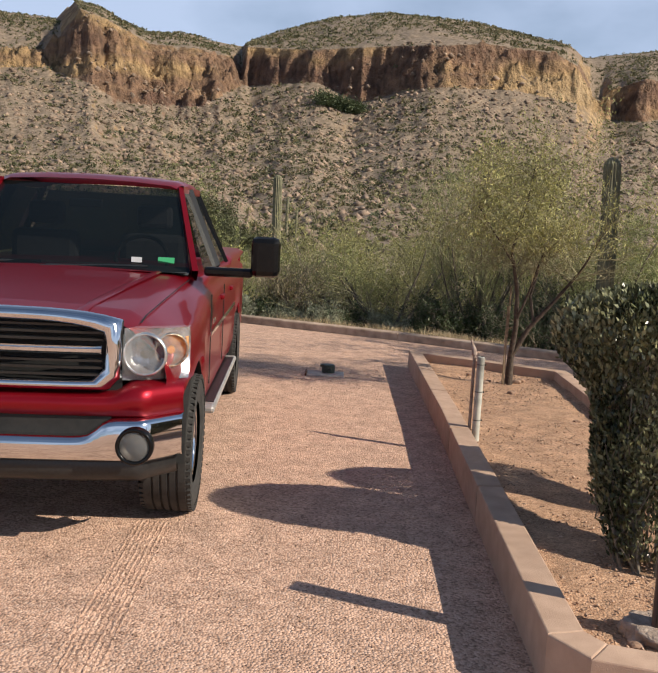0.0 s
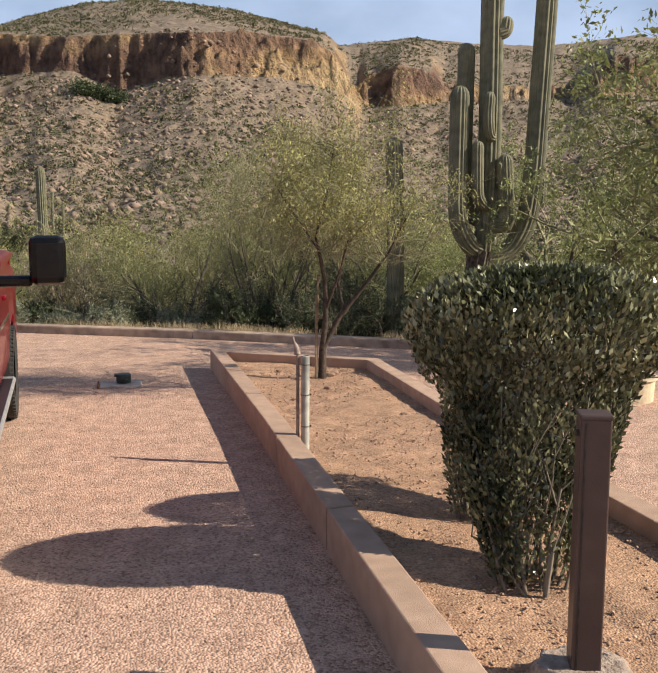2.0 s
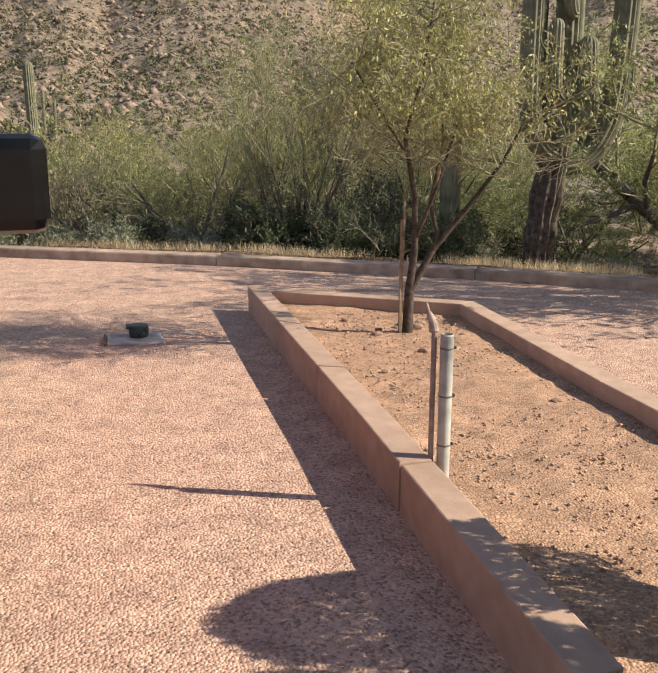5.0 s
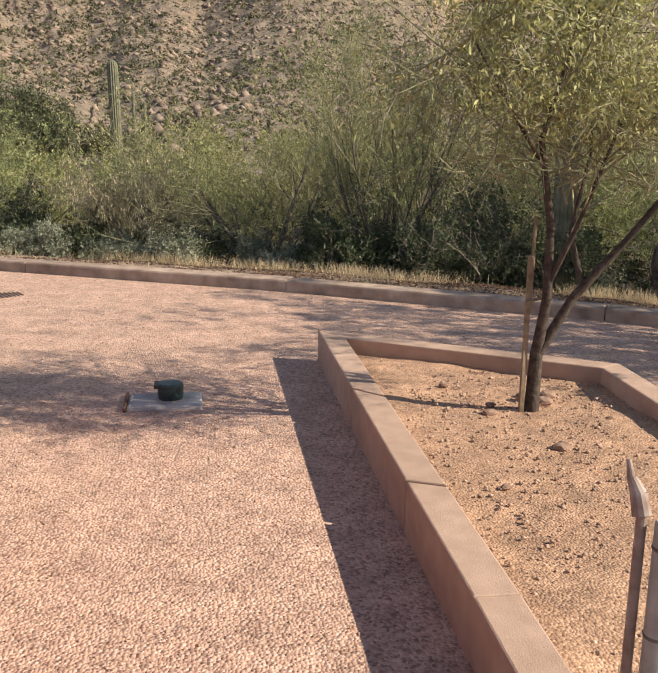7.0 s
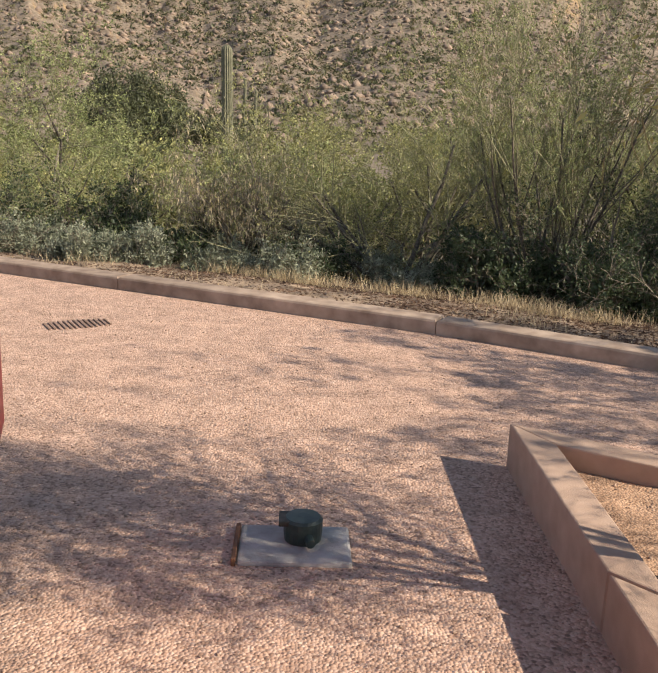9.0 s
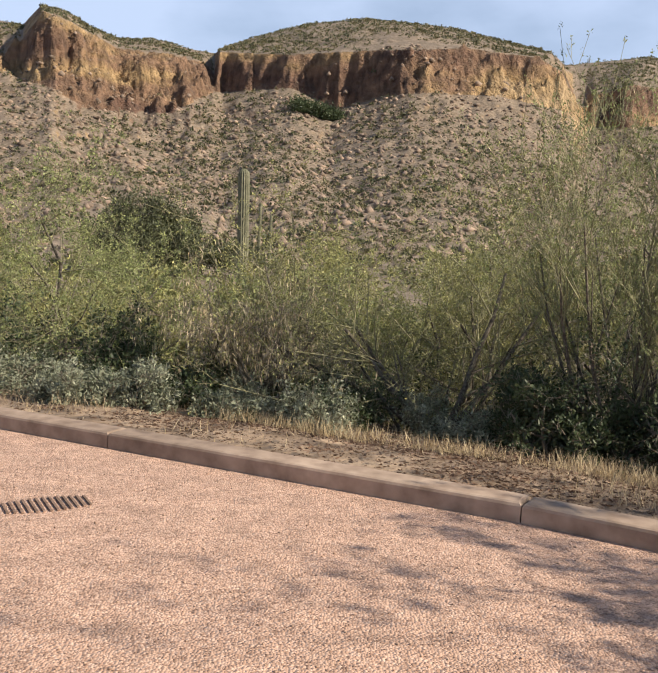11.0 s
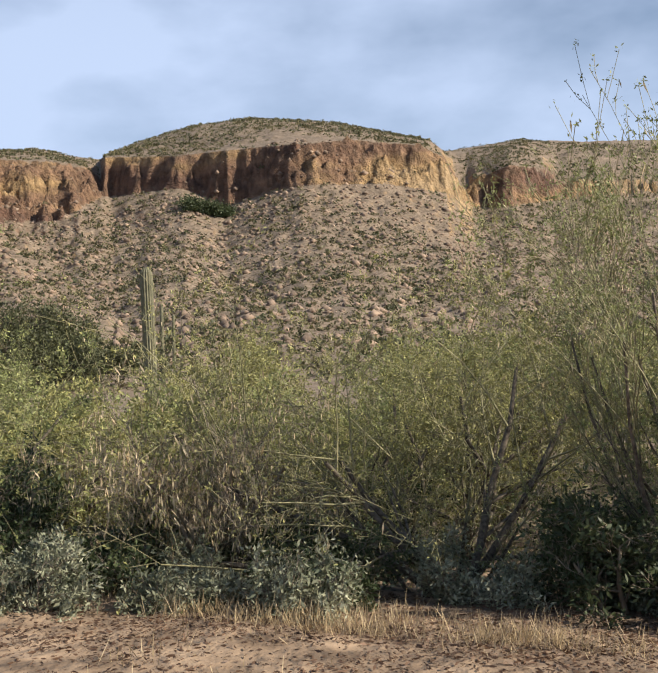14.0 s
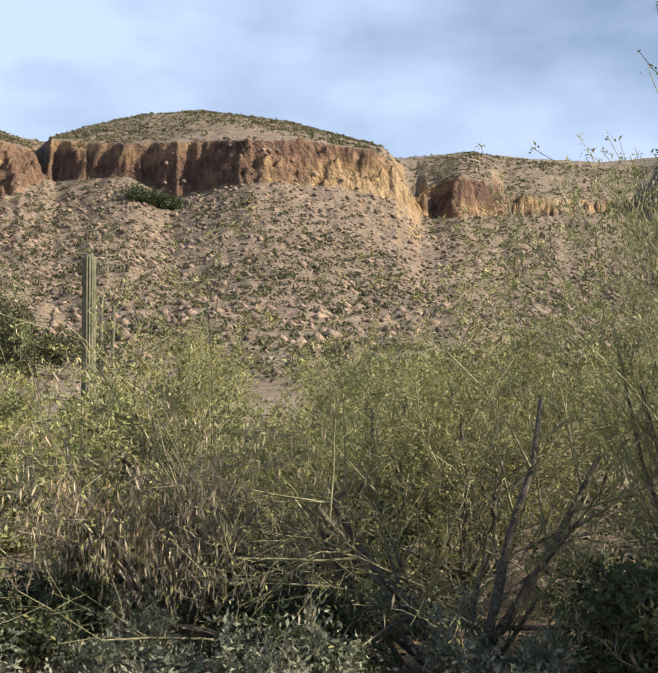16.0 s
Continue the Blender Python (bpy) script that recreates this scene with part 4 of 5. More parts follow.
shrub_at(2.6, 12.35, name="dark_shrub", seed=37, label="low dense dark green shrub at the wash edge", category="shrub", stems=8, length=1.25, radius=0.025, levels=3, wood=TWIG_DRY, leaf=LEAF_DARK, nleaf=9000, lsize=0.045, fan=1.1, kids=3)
shrub_at(-1.83, 14.35, name="seeding_shrub", seed=39, label="drooping shrub hung with dry tan pods", category="shrub", stems=8, length=1.3, radius=0.03, levels=3, wood=TWIG_DRY, leaf=LEAF_YEL, nleaf=3000, lsize=0.04, fan=0.38, kids=3, pods=3600, hang=0.6, rise=0.0)
shrub_at(-0.7, 16.4, name="palo_verde", seed=41, label="hazy yellow green palo verde with fine twigs", category="shrub", stems=8, length=2.35, radius=0.04, levels=3, wood=TWIG_GREEN, leaf=LEAF_YEL, nleaf=26000, lsize=0.035, fan=0.75, kids=3, pods=300, rise=0.03)
shrub_at(-4.6, 17.0, name="palo_verde", seed=43, label="rounded leafy green shrub beyond the verge", category="shrub", stems=8, length=2.46, radius=0.035, levels=3, wood=TWIG_GREEN, leaf=LEAF_GREEN, nleaf=34000, lsize=0.04, fan=0.9, kids=3, rise=0.03)
shrub_at(-7.6, 18.9, name="palo_verde", seed=45, label="leafy yellow green shrub beyond the verge", category="shrub", stems=8, length=2.3, radius=0.04, levels=3, wood=TWIG_GREEN, leaf=LEAF_YEL, nleaf=34000, lsize=0.045, fan=0.8, kids=3, rise=0.03)
shrub_at(1.6, 17.6, name="palo_verde", seed=47, label="broad hazy green palo verde behind the thicket", category="shrub", stems=8, length=2.45, radius=0.045, levels=3, wood=TWIG_GREEN, leaf=LEAF_YEL, nleaf=34000, lsize=0.045, fan=0.75, kids=3, pods=200, rise=0.03)
shrub_at(4.9, 16.9, name="palo_verde", seed=49, label="broad green palo verde behind the thicket", category="shrub", stems=8, length=3.25, radius=0.045, levels=3, wood=TWIG_GREEN, leaf=LEAF_GREEN, nleaf=38000, lsize=0.045, fan=0.8, kids=3, rise=0.03)
shrub_at(6.9, 13.8, name="palo_verde", seed=51, label="green shrub growing beside the big saguaro", category="shrub", stems=7, length=2.13, radius=0.035, levels=3, wood=TWIG_GREEN, leaf=LEAF_GREEN, nleaf=30000, lsize=0.04, fan=0.9, kids=3, rise=0.03)
shrub_at(9.0, 12.2, name="mesquite_tree", seed=53, label="spreading mesquite tree with dark limbs and feathery leaves", category="tree", stems=4, length=3.9, radius=0.16, levels=3, wood=TWIG_GREEN, leaf=LEAF_GREEN, nleaf=44000, lsize=0.075, fan=0.75, kids=4, spread=0.9, hang=0.4)
shrub_at(11.5, 12.5, name="mesquite_tree", seed=55, label="leafy mesquite tree with feathery green foliage", category="tree", stems=4, length=3.6, radius=0.14, levels=3, wood=TWIG_GREEN, leaf=LEAF_GREEN, nleaf=34000, lsize=0.075, fan=0.8, kids=4, spread=0.9, hang=0.4)
shrub_at(7.0, 6.25, name="mesquite_tree", seed=58, label="tall mesquite tree shading the gravel beyond the kerb", category="tree", stems=4, length=3.5, radius=0.12, levels=3, wood=TWIG_GREEN, leaf=LEAF_GREEN, nleaf=30000, lsize=0.085, fan=0.6, kids=4, spread=0.9, hang=0.4)
shrub_at(-10.6, 55.0, name="mesquite_tree", seed=57, label="round dark green desert tree on the far flat", category="tree", stems=6, length=3.4, radius=0.12, levels=3, wood=TWIG_DRY, leaf=LEAF_SCRUB, nleaf=42000, lsize=0.2, fan=0.7, kids=3, scale=(1.25, 1.25, 0.86))
for _k, (_x, _y) in enumerate(((-5.6, 187.5), (-2.2, 188.5), (0.6, 189.0))):
    shrub_at(_x, _y, name="cliff_bush", seed=210 + _k, label="dark green bush at the foot of the cliff", category="bush", group="bushes under the cliff", stems=7, length=1.9, radius=0.1, levels=2, wood=TWIG_DRY, leaf=LEAF_DARK, nleaf=3000, lsize=0.5, fan=0.9, kids=3, scale=(1.2, 1.2, 0.8))
_r = random.Random(11)
for _k in range(15):
    _x = -6.4 + 0.95 * _k + _r.uniform(-0.4, 0.4)
    _y = 13.2 - 0.24 * max(0, _x + 2) + 0.15 * max(0, -_x - 2) + _r.uniform(0.1, 0.7)
    _dark = _r.random() < 0.45
    shrub_at(_x, _y, name="brittlebush", seed=70 + _k, label="low dark leaved bush along the verge" if _dark else "low grey green leafy bush along the verge", category="bush", group="bushes along the verge", stems=9, length=0.28 + 0.22 * _r.random(), radius=0.012, levels=2, wood=TWIG_DRY, leaf=LEAF_DARK if _dark else LEAF_GREY, nleaf=6000, lsize=0.042, fan=1.15, kids=3, rise=0.05)
# undergrowth whose dark leaf colour also stands in for shade under the thicket
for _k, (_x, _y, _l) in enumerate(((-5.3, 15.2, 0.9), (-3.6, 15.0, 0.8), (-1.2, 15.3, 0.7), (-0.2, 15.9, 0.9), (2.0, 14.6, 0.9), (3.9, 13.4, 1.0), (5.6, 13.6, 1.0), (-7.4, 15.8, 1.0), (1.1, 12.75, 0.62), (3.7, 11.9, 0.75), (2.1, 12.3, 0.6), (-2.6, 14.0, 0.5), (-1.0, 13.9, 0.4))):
    shrub_at(_x, _y, name="dark_shrub", seed=180 + _k, label="dense undergrowth shrub, dark green leaves deepened for shade", category="shrub", group="undergrowth shrubs", stems=8, length=_l, radius=0.025, levels=3, wood=TWIG_DRY, leaf=LEAF_DARK, nleaf=9000, lsize=0.055, fan=1.0, kids=3, rise=0.03)
shrub_at(-1.12, 12.85, name="brittlebush", seed=96, label="rounded grey green brittlebush at the verge edge", category="bush", stems=12, length=0.34, radius=0.010, levels=2, wood=TWIG_DRY, leaf=LEAF_GREY, nleaf=4500, lsize=0.045, fan=1.1, kids=3, rise=0.1)
for _k, (_x, _y, _l) in enumerate(((-3.55, 13.15, 0.36), (-2.95, 13.2, 0.38), (-4.3, 13.6, 0.4), (-5.2, 14.0, 0.42))):
    shrub_at(_x, _y, name="brittlebush", seed=240 + _k, label="rounded pale grey green bush along the verge", category="bush", group="pale bushes along the verge", stems=12, length=_l, radius=0.010, levels=2, wood=TWIG_DRY, leaf=LEAF_GREY, nleaf=6000, lsize=0.042, fan=1.1, kids=3, rise=0.1)
shrub_at(-2.0, 13.2, name="white_sage", seed=95, label="small whitish leaved plant at the verge edge", category="plant", stems=9, length=0.28, radius=0.006, levels=1, wood=TWIG_DRY, leaf=LEAF_GREY, nleaf=500, lsize=0.05, fan=1.0, kids=3)
for _k, (_x, _y, _s) in enumerate(((-3.3, 19.6, 0.75), (-2.4, 21.5, 0.8), (-5.6, 21.0, 0.9), (-0.4, 20.5, 0.9), (-4.4, 24.0, 0.8), (-8.6, 21.5, 1.0), (2.8, 20.0, 1.1), (6.5, 18.5, 1.2), (-14, 24, 1.0), (-10, 27, 1.2), (-7.9, 23, 0.7), (-5.8, 28, 0.8), (-1.5, 25, 1.0), (2.0, 23, 1.2), (5.5, 22, 1.2), (8.5, 20, 1.2), (12, 19, 1.3), (15, 22, 1.3), (9.5, 27, 1.3), (3.5, 31, 1.2), (-16, 34, 1.2), (-9, 38, 1.2), (0, 37, 1.2), (7, 36, 1.3), (14, 34, 1.4), (19, 30, 1.4))):
    shrub_at(_x, _y, name="creosote_bush", seed=120 + _k, label="open yellow green desert bush on the flat", category="bush", group="desert bushes on the flat", stems=7, length=1.7 * _s, radius=0.04, levels=2, wood=TWIG_GREEN, leaf=(LEAF_YEL, LEAF_GREEN)[_k % 2], nleaf=9000, lsize=0.09, fan=0.85, kids=4)


def make_grass():
    rng = np.random.default_rng(17)
    n = 30000
    x = rng.uniform(-9, 7, n)
    d = np.abs(rng.normal(size=n)) * 0.35 + 1.75 - np.where(rng.random(n) < 0.25, rng.random(n) * 1.3, 0)
    xs, ys = [p[0] for p in KERB_LINE], [p[1] for p in KERB_LINE]
    y = np.interp(x, xs, ys) + d / 0.86
    clump = fbm(x * 1.1, y * 1.1, 3, 9) + 0.12 * rng.normal(size=n) > 0.0
    x, y = x[clump], y[clump]
    pos = np.stack([x, y, ground_z(x, y)], -1)
    way = np.stack([rng.normal(size=len(x)) * 0.35, rng.normal(size=len(x)) * 0.35, np.ones(len(x))], -1)
    size = 0.03 + 0.17 * rng.random(len(x)) ** 2
    ob = link("dry_grass", array_mesh("dry_grass", *leaves(pos, way, size, 0.005 + 0 * size, rng)), GRASS_DRY)
    tagged(ob, "tufts of dry straw coloured grass on the verge", "grass", kind="stuff")
    n = 120000
    x = rng.uniform(-7, 6, n)
    y = np.interp(x, xs, ys) + rng.uniform(0.3, 3.2, n) / 0.86
    keep = fbm(x * 0.9, y * 1.6, 3, 15) + 0.11 * np.clip(x + 1.5, -3, 3) + 0.25 * rng.normal(size=n) > 0.0
    x, y, n = x[keep], y[keep], int(keep.sum())
    pos = np.stack([x, y, ground_z(x, y) + 0.006], -1)
    way = np.stack([rng.normal(size=n), rng.normal(size=n), rng.normal(size=n) * 0.12], -1)
    size = 0.012 + 0.045 * rng.random(n) ** 2
    ob = link("leaf_litter", array_mesh("leaf_litter", *leaves(pos, way, size, size * 0.3, rng)), LEAF_LITTER)
    tagged(ob, "dry leaf litter and twigs scattered on the verge", "litter", kind="stuff")


make_grass()


def make_hill_cover():
    rng = np.random.default_rng(23)
    n = 72000
    az = np.radians(rng.uniform(-30, 40, n))
    r = 48 + (292 - 48) * rng.random(n) ** 0.8
    x, y = CENTRE[0] + r * np.sin(az), CENTRE[1] + r * np.cos(az)
    e = 0.6
    z = ground_z(x, y)
    slope = np.hypot(ground_z(x + e, y) - z, ground_z(x, y + e) - z) / e
    drift = 0.68 + 1.6 * fbm(x * 0.045 + y * 0.03, y * 0.035 - x * 0.02, 4, 91)
    ok = (slope < 0.75) & (rng.random(n) < drift)
    x, y, z = x[ok], y[ok], z[ok]
    k = len(x)
    size = (0.14 + 0.66 * rng.random(k) ** 3.2) * np.interp(y, [50, 200], [0.8, 1.1])
    per = 11
    c = np.repeat(np.stack([x, y, z], -1), per, 0)
    s = np.repeat(size, per)
    d = rng.normal(size=(k * per, 3))
    d[:, 2] = np.abs(d[:, 2]) * 0.8 + 0.15
    d /= np.linalg.norm(d, axis=1, keepdims=True)
    pos = c + d * s[:, None] * rng.uniform(0.1, 0.55, k * per)[:, None]
    way = d + rng.normal(size=d.shape) * 0.5
    v, f = leaves(pos, way, s * 0.75, s * 0.42, rng)
    dark = (rng.random(k) < 0.4).repeat(per)
    for name, sel, m, lab in (("hill_scrub", dark, LEAF_SCRUB, "dark green scrub dotted over the hillside"), ("hill_brush", ~dark, LEAF_DRY, "dry olive brush dotted over the hillside")):
        vv = v.reshape(-1, 4, 3)[sel].reshape(-1, 3)
        ff = (np.array([[0, 1, 2, 3]])[None] + 4 * np.arange(sel.sum())[:, None, None]).reshape(-1, 4)
        tagged(link(name, array_mesh(name, vv, ff), m), lab, "scrub", kind="stuff")
    n = 20000
    az = np.radians(rng.uniform(-30, 40, n))
    r = 62 + (195 - 62) * rng.random(n) ** 0.6
    x, y = CENTRE[0] + r * np.sin(az), CENTRE[1] + r * np.cos(az)
    z = ground_z(x, y)
    size = 0.12 + 0.75 * rng.random(n) ** 5
    stone_cloud("hill_rocks", np.stack([x, y, z, size], -1), HILL_STONE, "broken tan boulders strewn over the talus slope", "rocks")


make_hill_cover()


# ---- pickup truck ----
def paint_mat():
    m = mat("red metallic paint", [(0.21, 0.003, 0.010), (0.24, 0.005, 0.013)], scale=3, rough=0.36, metal=0.6, stains=0.0, coat=0.35, spec=0.2)
    m.node_tree.nodes["Principled BSDF"].inputs["Coat Roughness"].default_value = 0.04
    return m


RED = paint_mat()
CHROME = mat("chrome", [(0.70, 0.70, 0.71), (0.78, 0.78, 0.78)], scale=6, rough=0.07, metal=1.0, stains=0.05)
BLACK_PLASTIC = mat("black plastic", [(0.012, 0.012, 0.013), (0.02, 0.02, 0.02)], scale=60, rough=0.32, bump=0.0003)
BLACK_MATT = mat("matt black", [(0.008, 0.008, 0.008), (0.016, 0.015, 0.014)], scale=30, rough=0.8)
TYRE = mat("tyre rubber", [(0.018, 0.017, 0.016), (0.04, 0.037, 0.034)], scale=20, rough=0.85, bump=0.001)
CABIN = mat("grey cabin cloth", [(0.03, 0.032, 0.035), (0.06, 0.062, 0.066)], scale=30, rough=0.9)
ALU = mat("brushed step", [(0.42, 0.40, 0.38), (0.58, 0.56, 0.53)], scale=30, rough=0.45, metal=0.6)
REFLECTOR = mat("lamp reflector", [(0.42, 0.42, 0.44), (0.80, 0.80, 0.81)], scale=34, rough=0.2, metal=0.8, bump=0.002, bscale=90)
AMBER = mat("amber lens", [(0.65, 0.22, 0.02), (0.75, 0.3, 0.05)], scale=60, rough=0.2, bump=0.002, bscale=120)
AMBER_DIM = mat("amber reflector", [(0.40, 0.17, 0.04), (0.72, 0.68, 0.60)], scale=48, rough=0.2, metal=0.9, bump=0.003, bscale=110)
STICKER = mat("green sticker", [(0.05, 0.42, 0.16), (0.07, 0.48, 0.2)], scale=10, rough=0.5)
STICKER_W = mat("white sticker", [(0.6, 0.62, 0.62), (0.7, 0.7, 0.7)], scale=10, rough=0.5)


def pane_mat(name, tone, alpha):
    """A thin pane: a clear or tinted film that mirrors at its surface."""
    m = bpy.data.materials.new(name)
    m.use_nodes = True
    b = m.node_tree.nodes["Principled BSDF"]
    b.inputs["Base Color"].default_value = (*tone, 1)
    b.inputs["Roughness"].default_value, b.inputs["Alpha"].default_value = 0.02, alpha
    return m


CLEAR = pane_mat("lamp glass", (0.8, 0.8, 0.8), 0.12)
TINT = pane_mat("tinted window", (0.004, 0.006, 0.007), 0.90)
TINT.node_tree.nodes["Principled BSDF"].inputs["Specular IOR Level"].default_value = 0.22
GLOSS_BLACK = mat("gloss black", [(0.004, 0.004, 0.0045), (0.006, 0.006, 0.006)], scale=20, rough=0.16, stains=0.1, spec=0.25)

FW, WB, ARCH = -0.15, 3.5, 0.485


def arch_z(ly, sill):
    z = sill
    for c in (FW, WB):
        if abs(ly - c) < ARCH:
            z = max(z, 0.40 + math.sqrt(ARCH ** 2 - (ly - c) ** 2))
    return z


def body_section(ly):
    """Half a cross section of the lower body from sill to centre line."""
    top = float(np.interp(ly, [-0.80, -0.6, 0.0, 0.62, 0.80, 2.72, 2.76, 4.75], [1.165, 1.215, 1.275, 1.33, 1.34, 1.35, 1.40, 1.42]))
    shoulder = float(np.interp(ly, [-0.80, -0.5, 0.0, 0.7, 1.0, 4.75], [0.985, 1.03, 1.08, 1.16, 1.20, 1.24]))
    wide = float(np.interp(ly, [-0.80, -0.72, -0.45, 0.0, 0.6, 4.6, 4.75], [0.905, 0.945, 0.985, 1.0, 0.985, 0.99, 0.97])) * 1.0
    flare = 0.022 * max(0, 1 - min(abs(ly - FW), abs(ly - WB)) / 0.75)
    hood = float(np.interp(ly, [-0.80, 0.7, 1.0, 4.75], [0.70, 0.79, 0.93, 0.955]))
    sill = arch_z(ly, float(np.interp(ly, [-0.80, -0.5, 0.5, 4.75], [0.80, 0.72, 0.47, 0.50])))
    mid = max(sill + 0.02, 0.84)
    rows = [(wide + flare - 0.03, sill), (wide + flare, max(sill + 0.01, min(mid, sill + 0.12))), (wide + flare, mid), (wide + 0.004, max(mid + 0.01, shoulder - 0.10)), (wide - 0.015, shoulder), (wide - 0.06, shoulder + 0.045), (hood + 0.03, top - 0.045), (hood - 0.03, top - 0.012), (hood * 0.6, top + 0.004), (hood * 0.3, top + 0.012), (0, top + 0.016)]
    return [(x, ly, z) for x, z in rows]


def make_truck():
    tr = thing("pickup_truck", "dark red pickup truck with chrome grille parked on gravel", "truck", at=(-2.725, 1.22, 0))
    tr.rotation_euler = (0, 0, radians(3.1))
    stops = sorted(set([-0.80, -0.76, -0.7, -0.6] + [round(FW + v, 3) for v in np.linspace(-ARCH, ARCH, 25)] + [round(WB + v, 3) for v in np.linspace(-ARCH, ARCH, 25)] + [0.55, 0.62, 0.72, 0.8, 0.95, 1.2, 1.6, 2.0, 2.4, 2.68, 2.74, 2.78, 4.2, 4.5]))
    rows = []
    for ly in stops:
        half = body_section(ly)
        rows.append([(-x, y, z) for x, y, z in half][:-1] + half[::-1])
    bm = loft([[p for p in r] for r in rows])
    part("body", bm, RED, tr, smooth=True)
    part("tailgate", boxed((-0.95, 4.47, 0.6), (0.95, 4.52, 1.40), 0.02), RED, tr)
    part("nose_panel", loft([[(x, y, z) for x in np.linspace(-0.69, 0.69, 15)] for y, z in ((-0.80, 1.17), (-0.83, 1.12), (-0.80, 0.80))]), BLACK_MATT, tr)
    part("underbody", boxed((-0.86, -0.5, 0.42), (0.86, 4.4, 0.58), 0.02), BLACK_MATT, tr)
    for s in (-1, 1):
        for c in (FW, WB):
            well = []
            for a in np.linspace(0, math.pi, 15):
                well.append([(s * x, c + (ARCH - 0.004) * math.cos(a), 0.40 + (ARCH - 0.004) * math.sin(a)) for x in (0.55, 0.99)])
            part("wheel_well", loft(well), BLACK_MATT, tr)
    # hood cut lines and scoops
    for s in (-1, 1):
        ridge = [(s * np.interp(y, [-0.8, 0.65], [0.44, 0.64]), y, float(np.interp(y, [-0.80, -0.6, 0.0, 0.65], [1.168, 1.22, 1.283, 1.338]))) for y in np.linspace(-0.78, 0.62, 12)]
        part("hood_ridge", loft([[(x - 0.03, y, z), (x, y, z + 0.007), (x + 0.03, y, z)] for x, y, z in ridge]), RED, tr, smooth=True)
        part("hood_gap", loft([[(s * np.interp(y, [-0.75, 0.7], [0.755, 0.845]) + d, y, np.interp(y, [-0.80, -0.6, 0.0, 0.62], [1.118, 1.172, 1.232, 1.287]) + 0.004) for d in (-0.004, 0.004)] for y in np.linspace(-0.7, 0.68, 14)]), BLACK_MATT, tr)
    # grille
    def outline(k, y):
        w, zb, zt = 0.685 * k, 0.825 + (1 - k) * 0.42, 1.225 - (1 - k) * 0.52
        pts = []
        for x in np.linspace(-w, w, 17):
            pts.append((x, y + 0.06 * (x / 0.7) ** 2, zt - 0.05 * (abs(x) / w) ** 4))
        for z in (zb + 0.2, zb + 0.06):
            pts.append((w + 0.005, y + 0.06, z))
        for x in np.linspace(w - 0.05, -w + 0.05, 15):
            pts.append((x, y + 0.06 * (x / 0.7) ** 2, zb))
        for z in (zb + 0.06, zb + 0.2):
            pts.append((-w - 0.005, y + 0.06, z))
        return pts
    grille = part("grille", loft([outline(1.0, -0.86), outline(0.985, -0.935), outline(0.93, -0.95), outline(0.885, -0.93), outline(0.87, -0.86)], close=True), CHROME, tr, "bright chrome grille surround", True)
    part("crossbar", loft([[(x, -0.93 + 0.06 * (x / 0.7) ** 2 + dy, 1.025 + dz) for dy, dz in ((0, -0.02), (-0.014, -0.008), (-0.014, 0.008), (0, 0.02))] for x in np.linspace(-0.6, 0.6, 15)]), CHROME, grille)
    for z in (0.90, 0.935, 0.97, 1.075, 1.11, 1.145, 1.18):
        part("slat", loft([[(x, -0.905 + 0.06 * (x / 0.7) ** 2 + dy, z + dz) for dy, dz in ((0.02, -0.006), (-0.006, -0.006), (-0.008, 0.006), (0.02, 0.008))] for x in np.linspace(-0.6, 0.6, 11)]), BLACK_PLASTIC, grille)
    part("emblem", boxed((-0.06, -0.962, 0.99), (0.06, -0.945, 1.07), 0.012), CHROME, grille)
    # lamps
    for s in (-1, 1):
        lamp = part("headlight", loft([[(s * (0.70 + w * 0.30), -0.86 + 0.07 * w + 0.10 * w * w + d, z) for w in np.linspace(0, 1, 9)] for d, z in ((0.10, 0.872), (0.0, 0.880), (-0.02, 1.0), (0.0, 1.105), (0.06, 1.132), (0.14, 1.135))]), CLEAR, tr, "clear headlight with an amber turn lamp", True)
        lamp.visible_shadow = False
        part("housing", loft([[(s * (0.69 + w * 0.31), -0.80 + 0.07 * w + 0.10 * w * w + d, z) for w in np.linspace(0, 1, 9)] for d, z in ((-0.02, 0.870), (0.03, 0.90), (0.05, 1.0), (0.04, 1.09), (-0.01, 1.134))]), REFLECTOR, lamp, smooth=True)
        rim = lathe([(0.112, 0.0), (0.108, -0.02), (0.100, -0.024), (0.096, -0.01), (0.092, 0.0), (0.075, 0.026), (0.045, 0.042), (0.02, 0.046)], axis="y", sides=36, caps=False)
        bmesh.ops.translate(rim, verts=rim.verts, vec=(s * 0.800, -0.802, 1.005))
        bowl = part("reflector", rim, REFLECTOR, lamp, smooth=True)
        part("bulb", rodded((s * 0.80, -0.80, 1.005), (s * 0.80, -0.745, 1.005), 0.024, 0.02), STEEL_DARK, bowl)
        rim = lathe([(0.090, 0.0), (0.086, -0.018), (0.080, -0.02), (0.074, -0.005), (0.055, 0.018), (0.03, 0.030), (0.015, 0.032)], axis="y", sides=30, caps=False)
        bmesh.ops.rotate(rim, verts=rim.verts, cent=(0, 0, 0), matrix=Matrix.Rotation(s * 0.35, 3, "Z"))
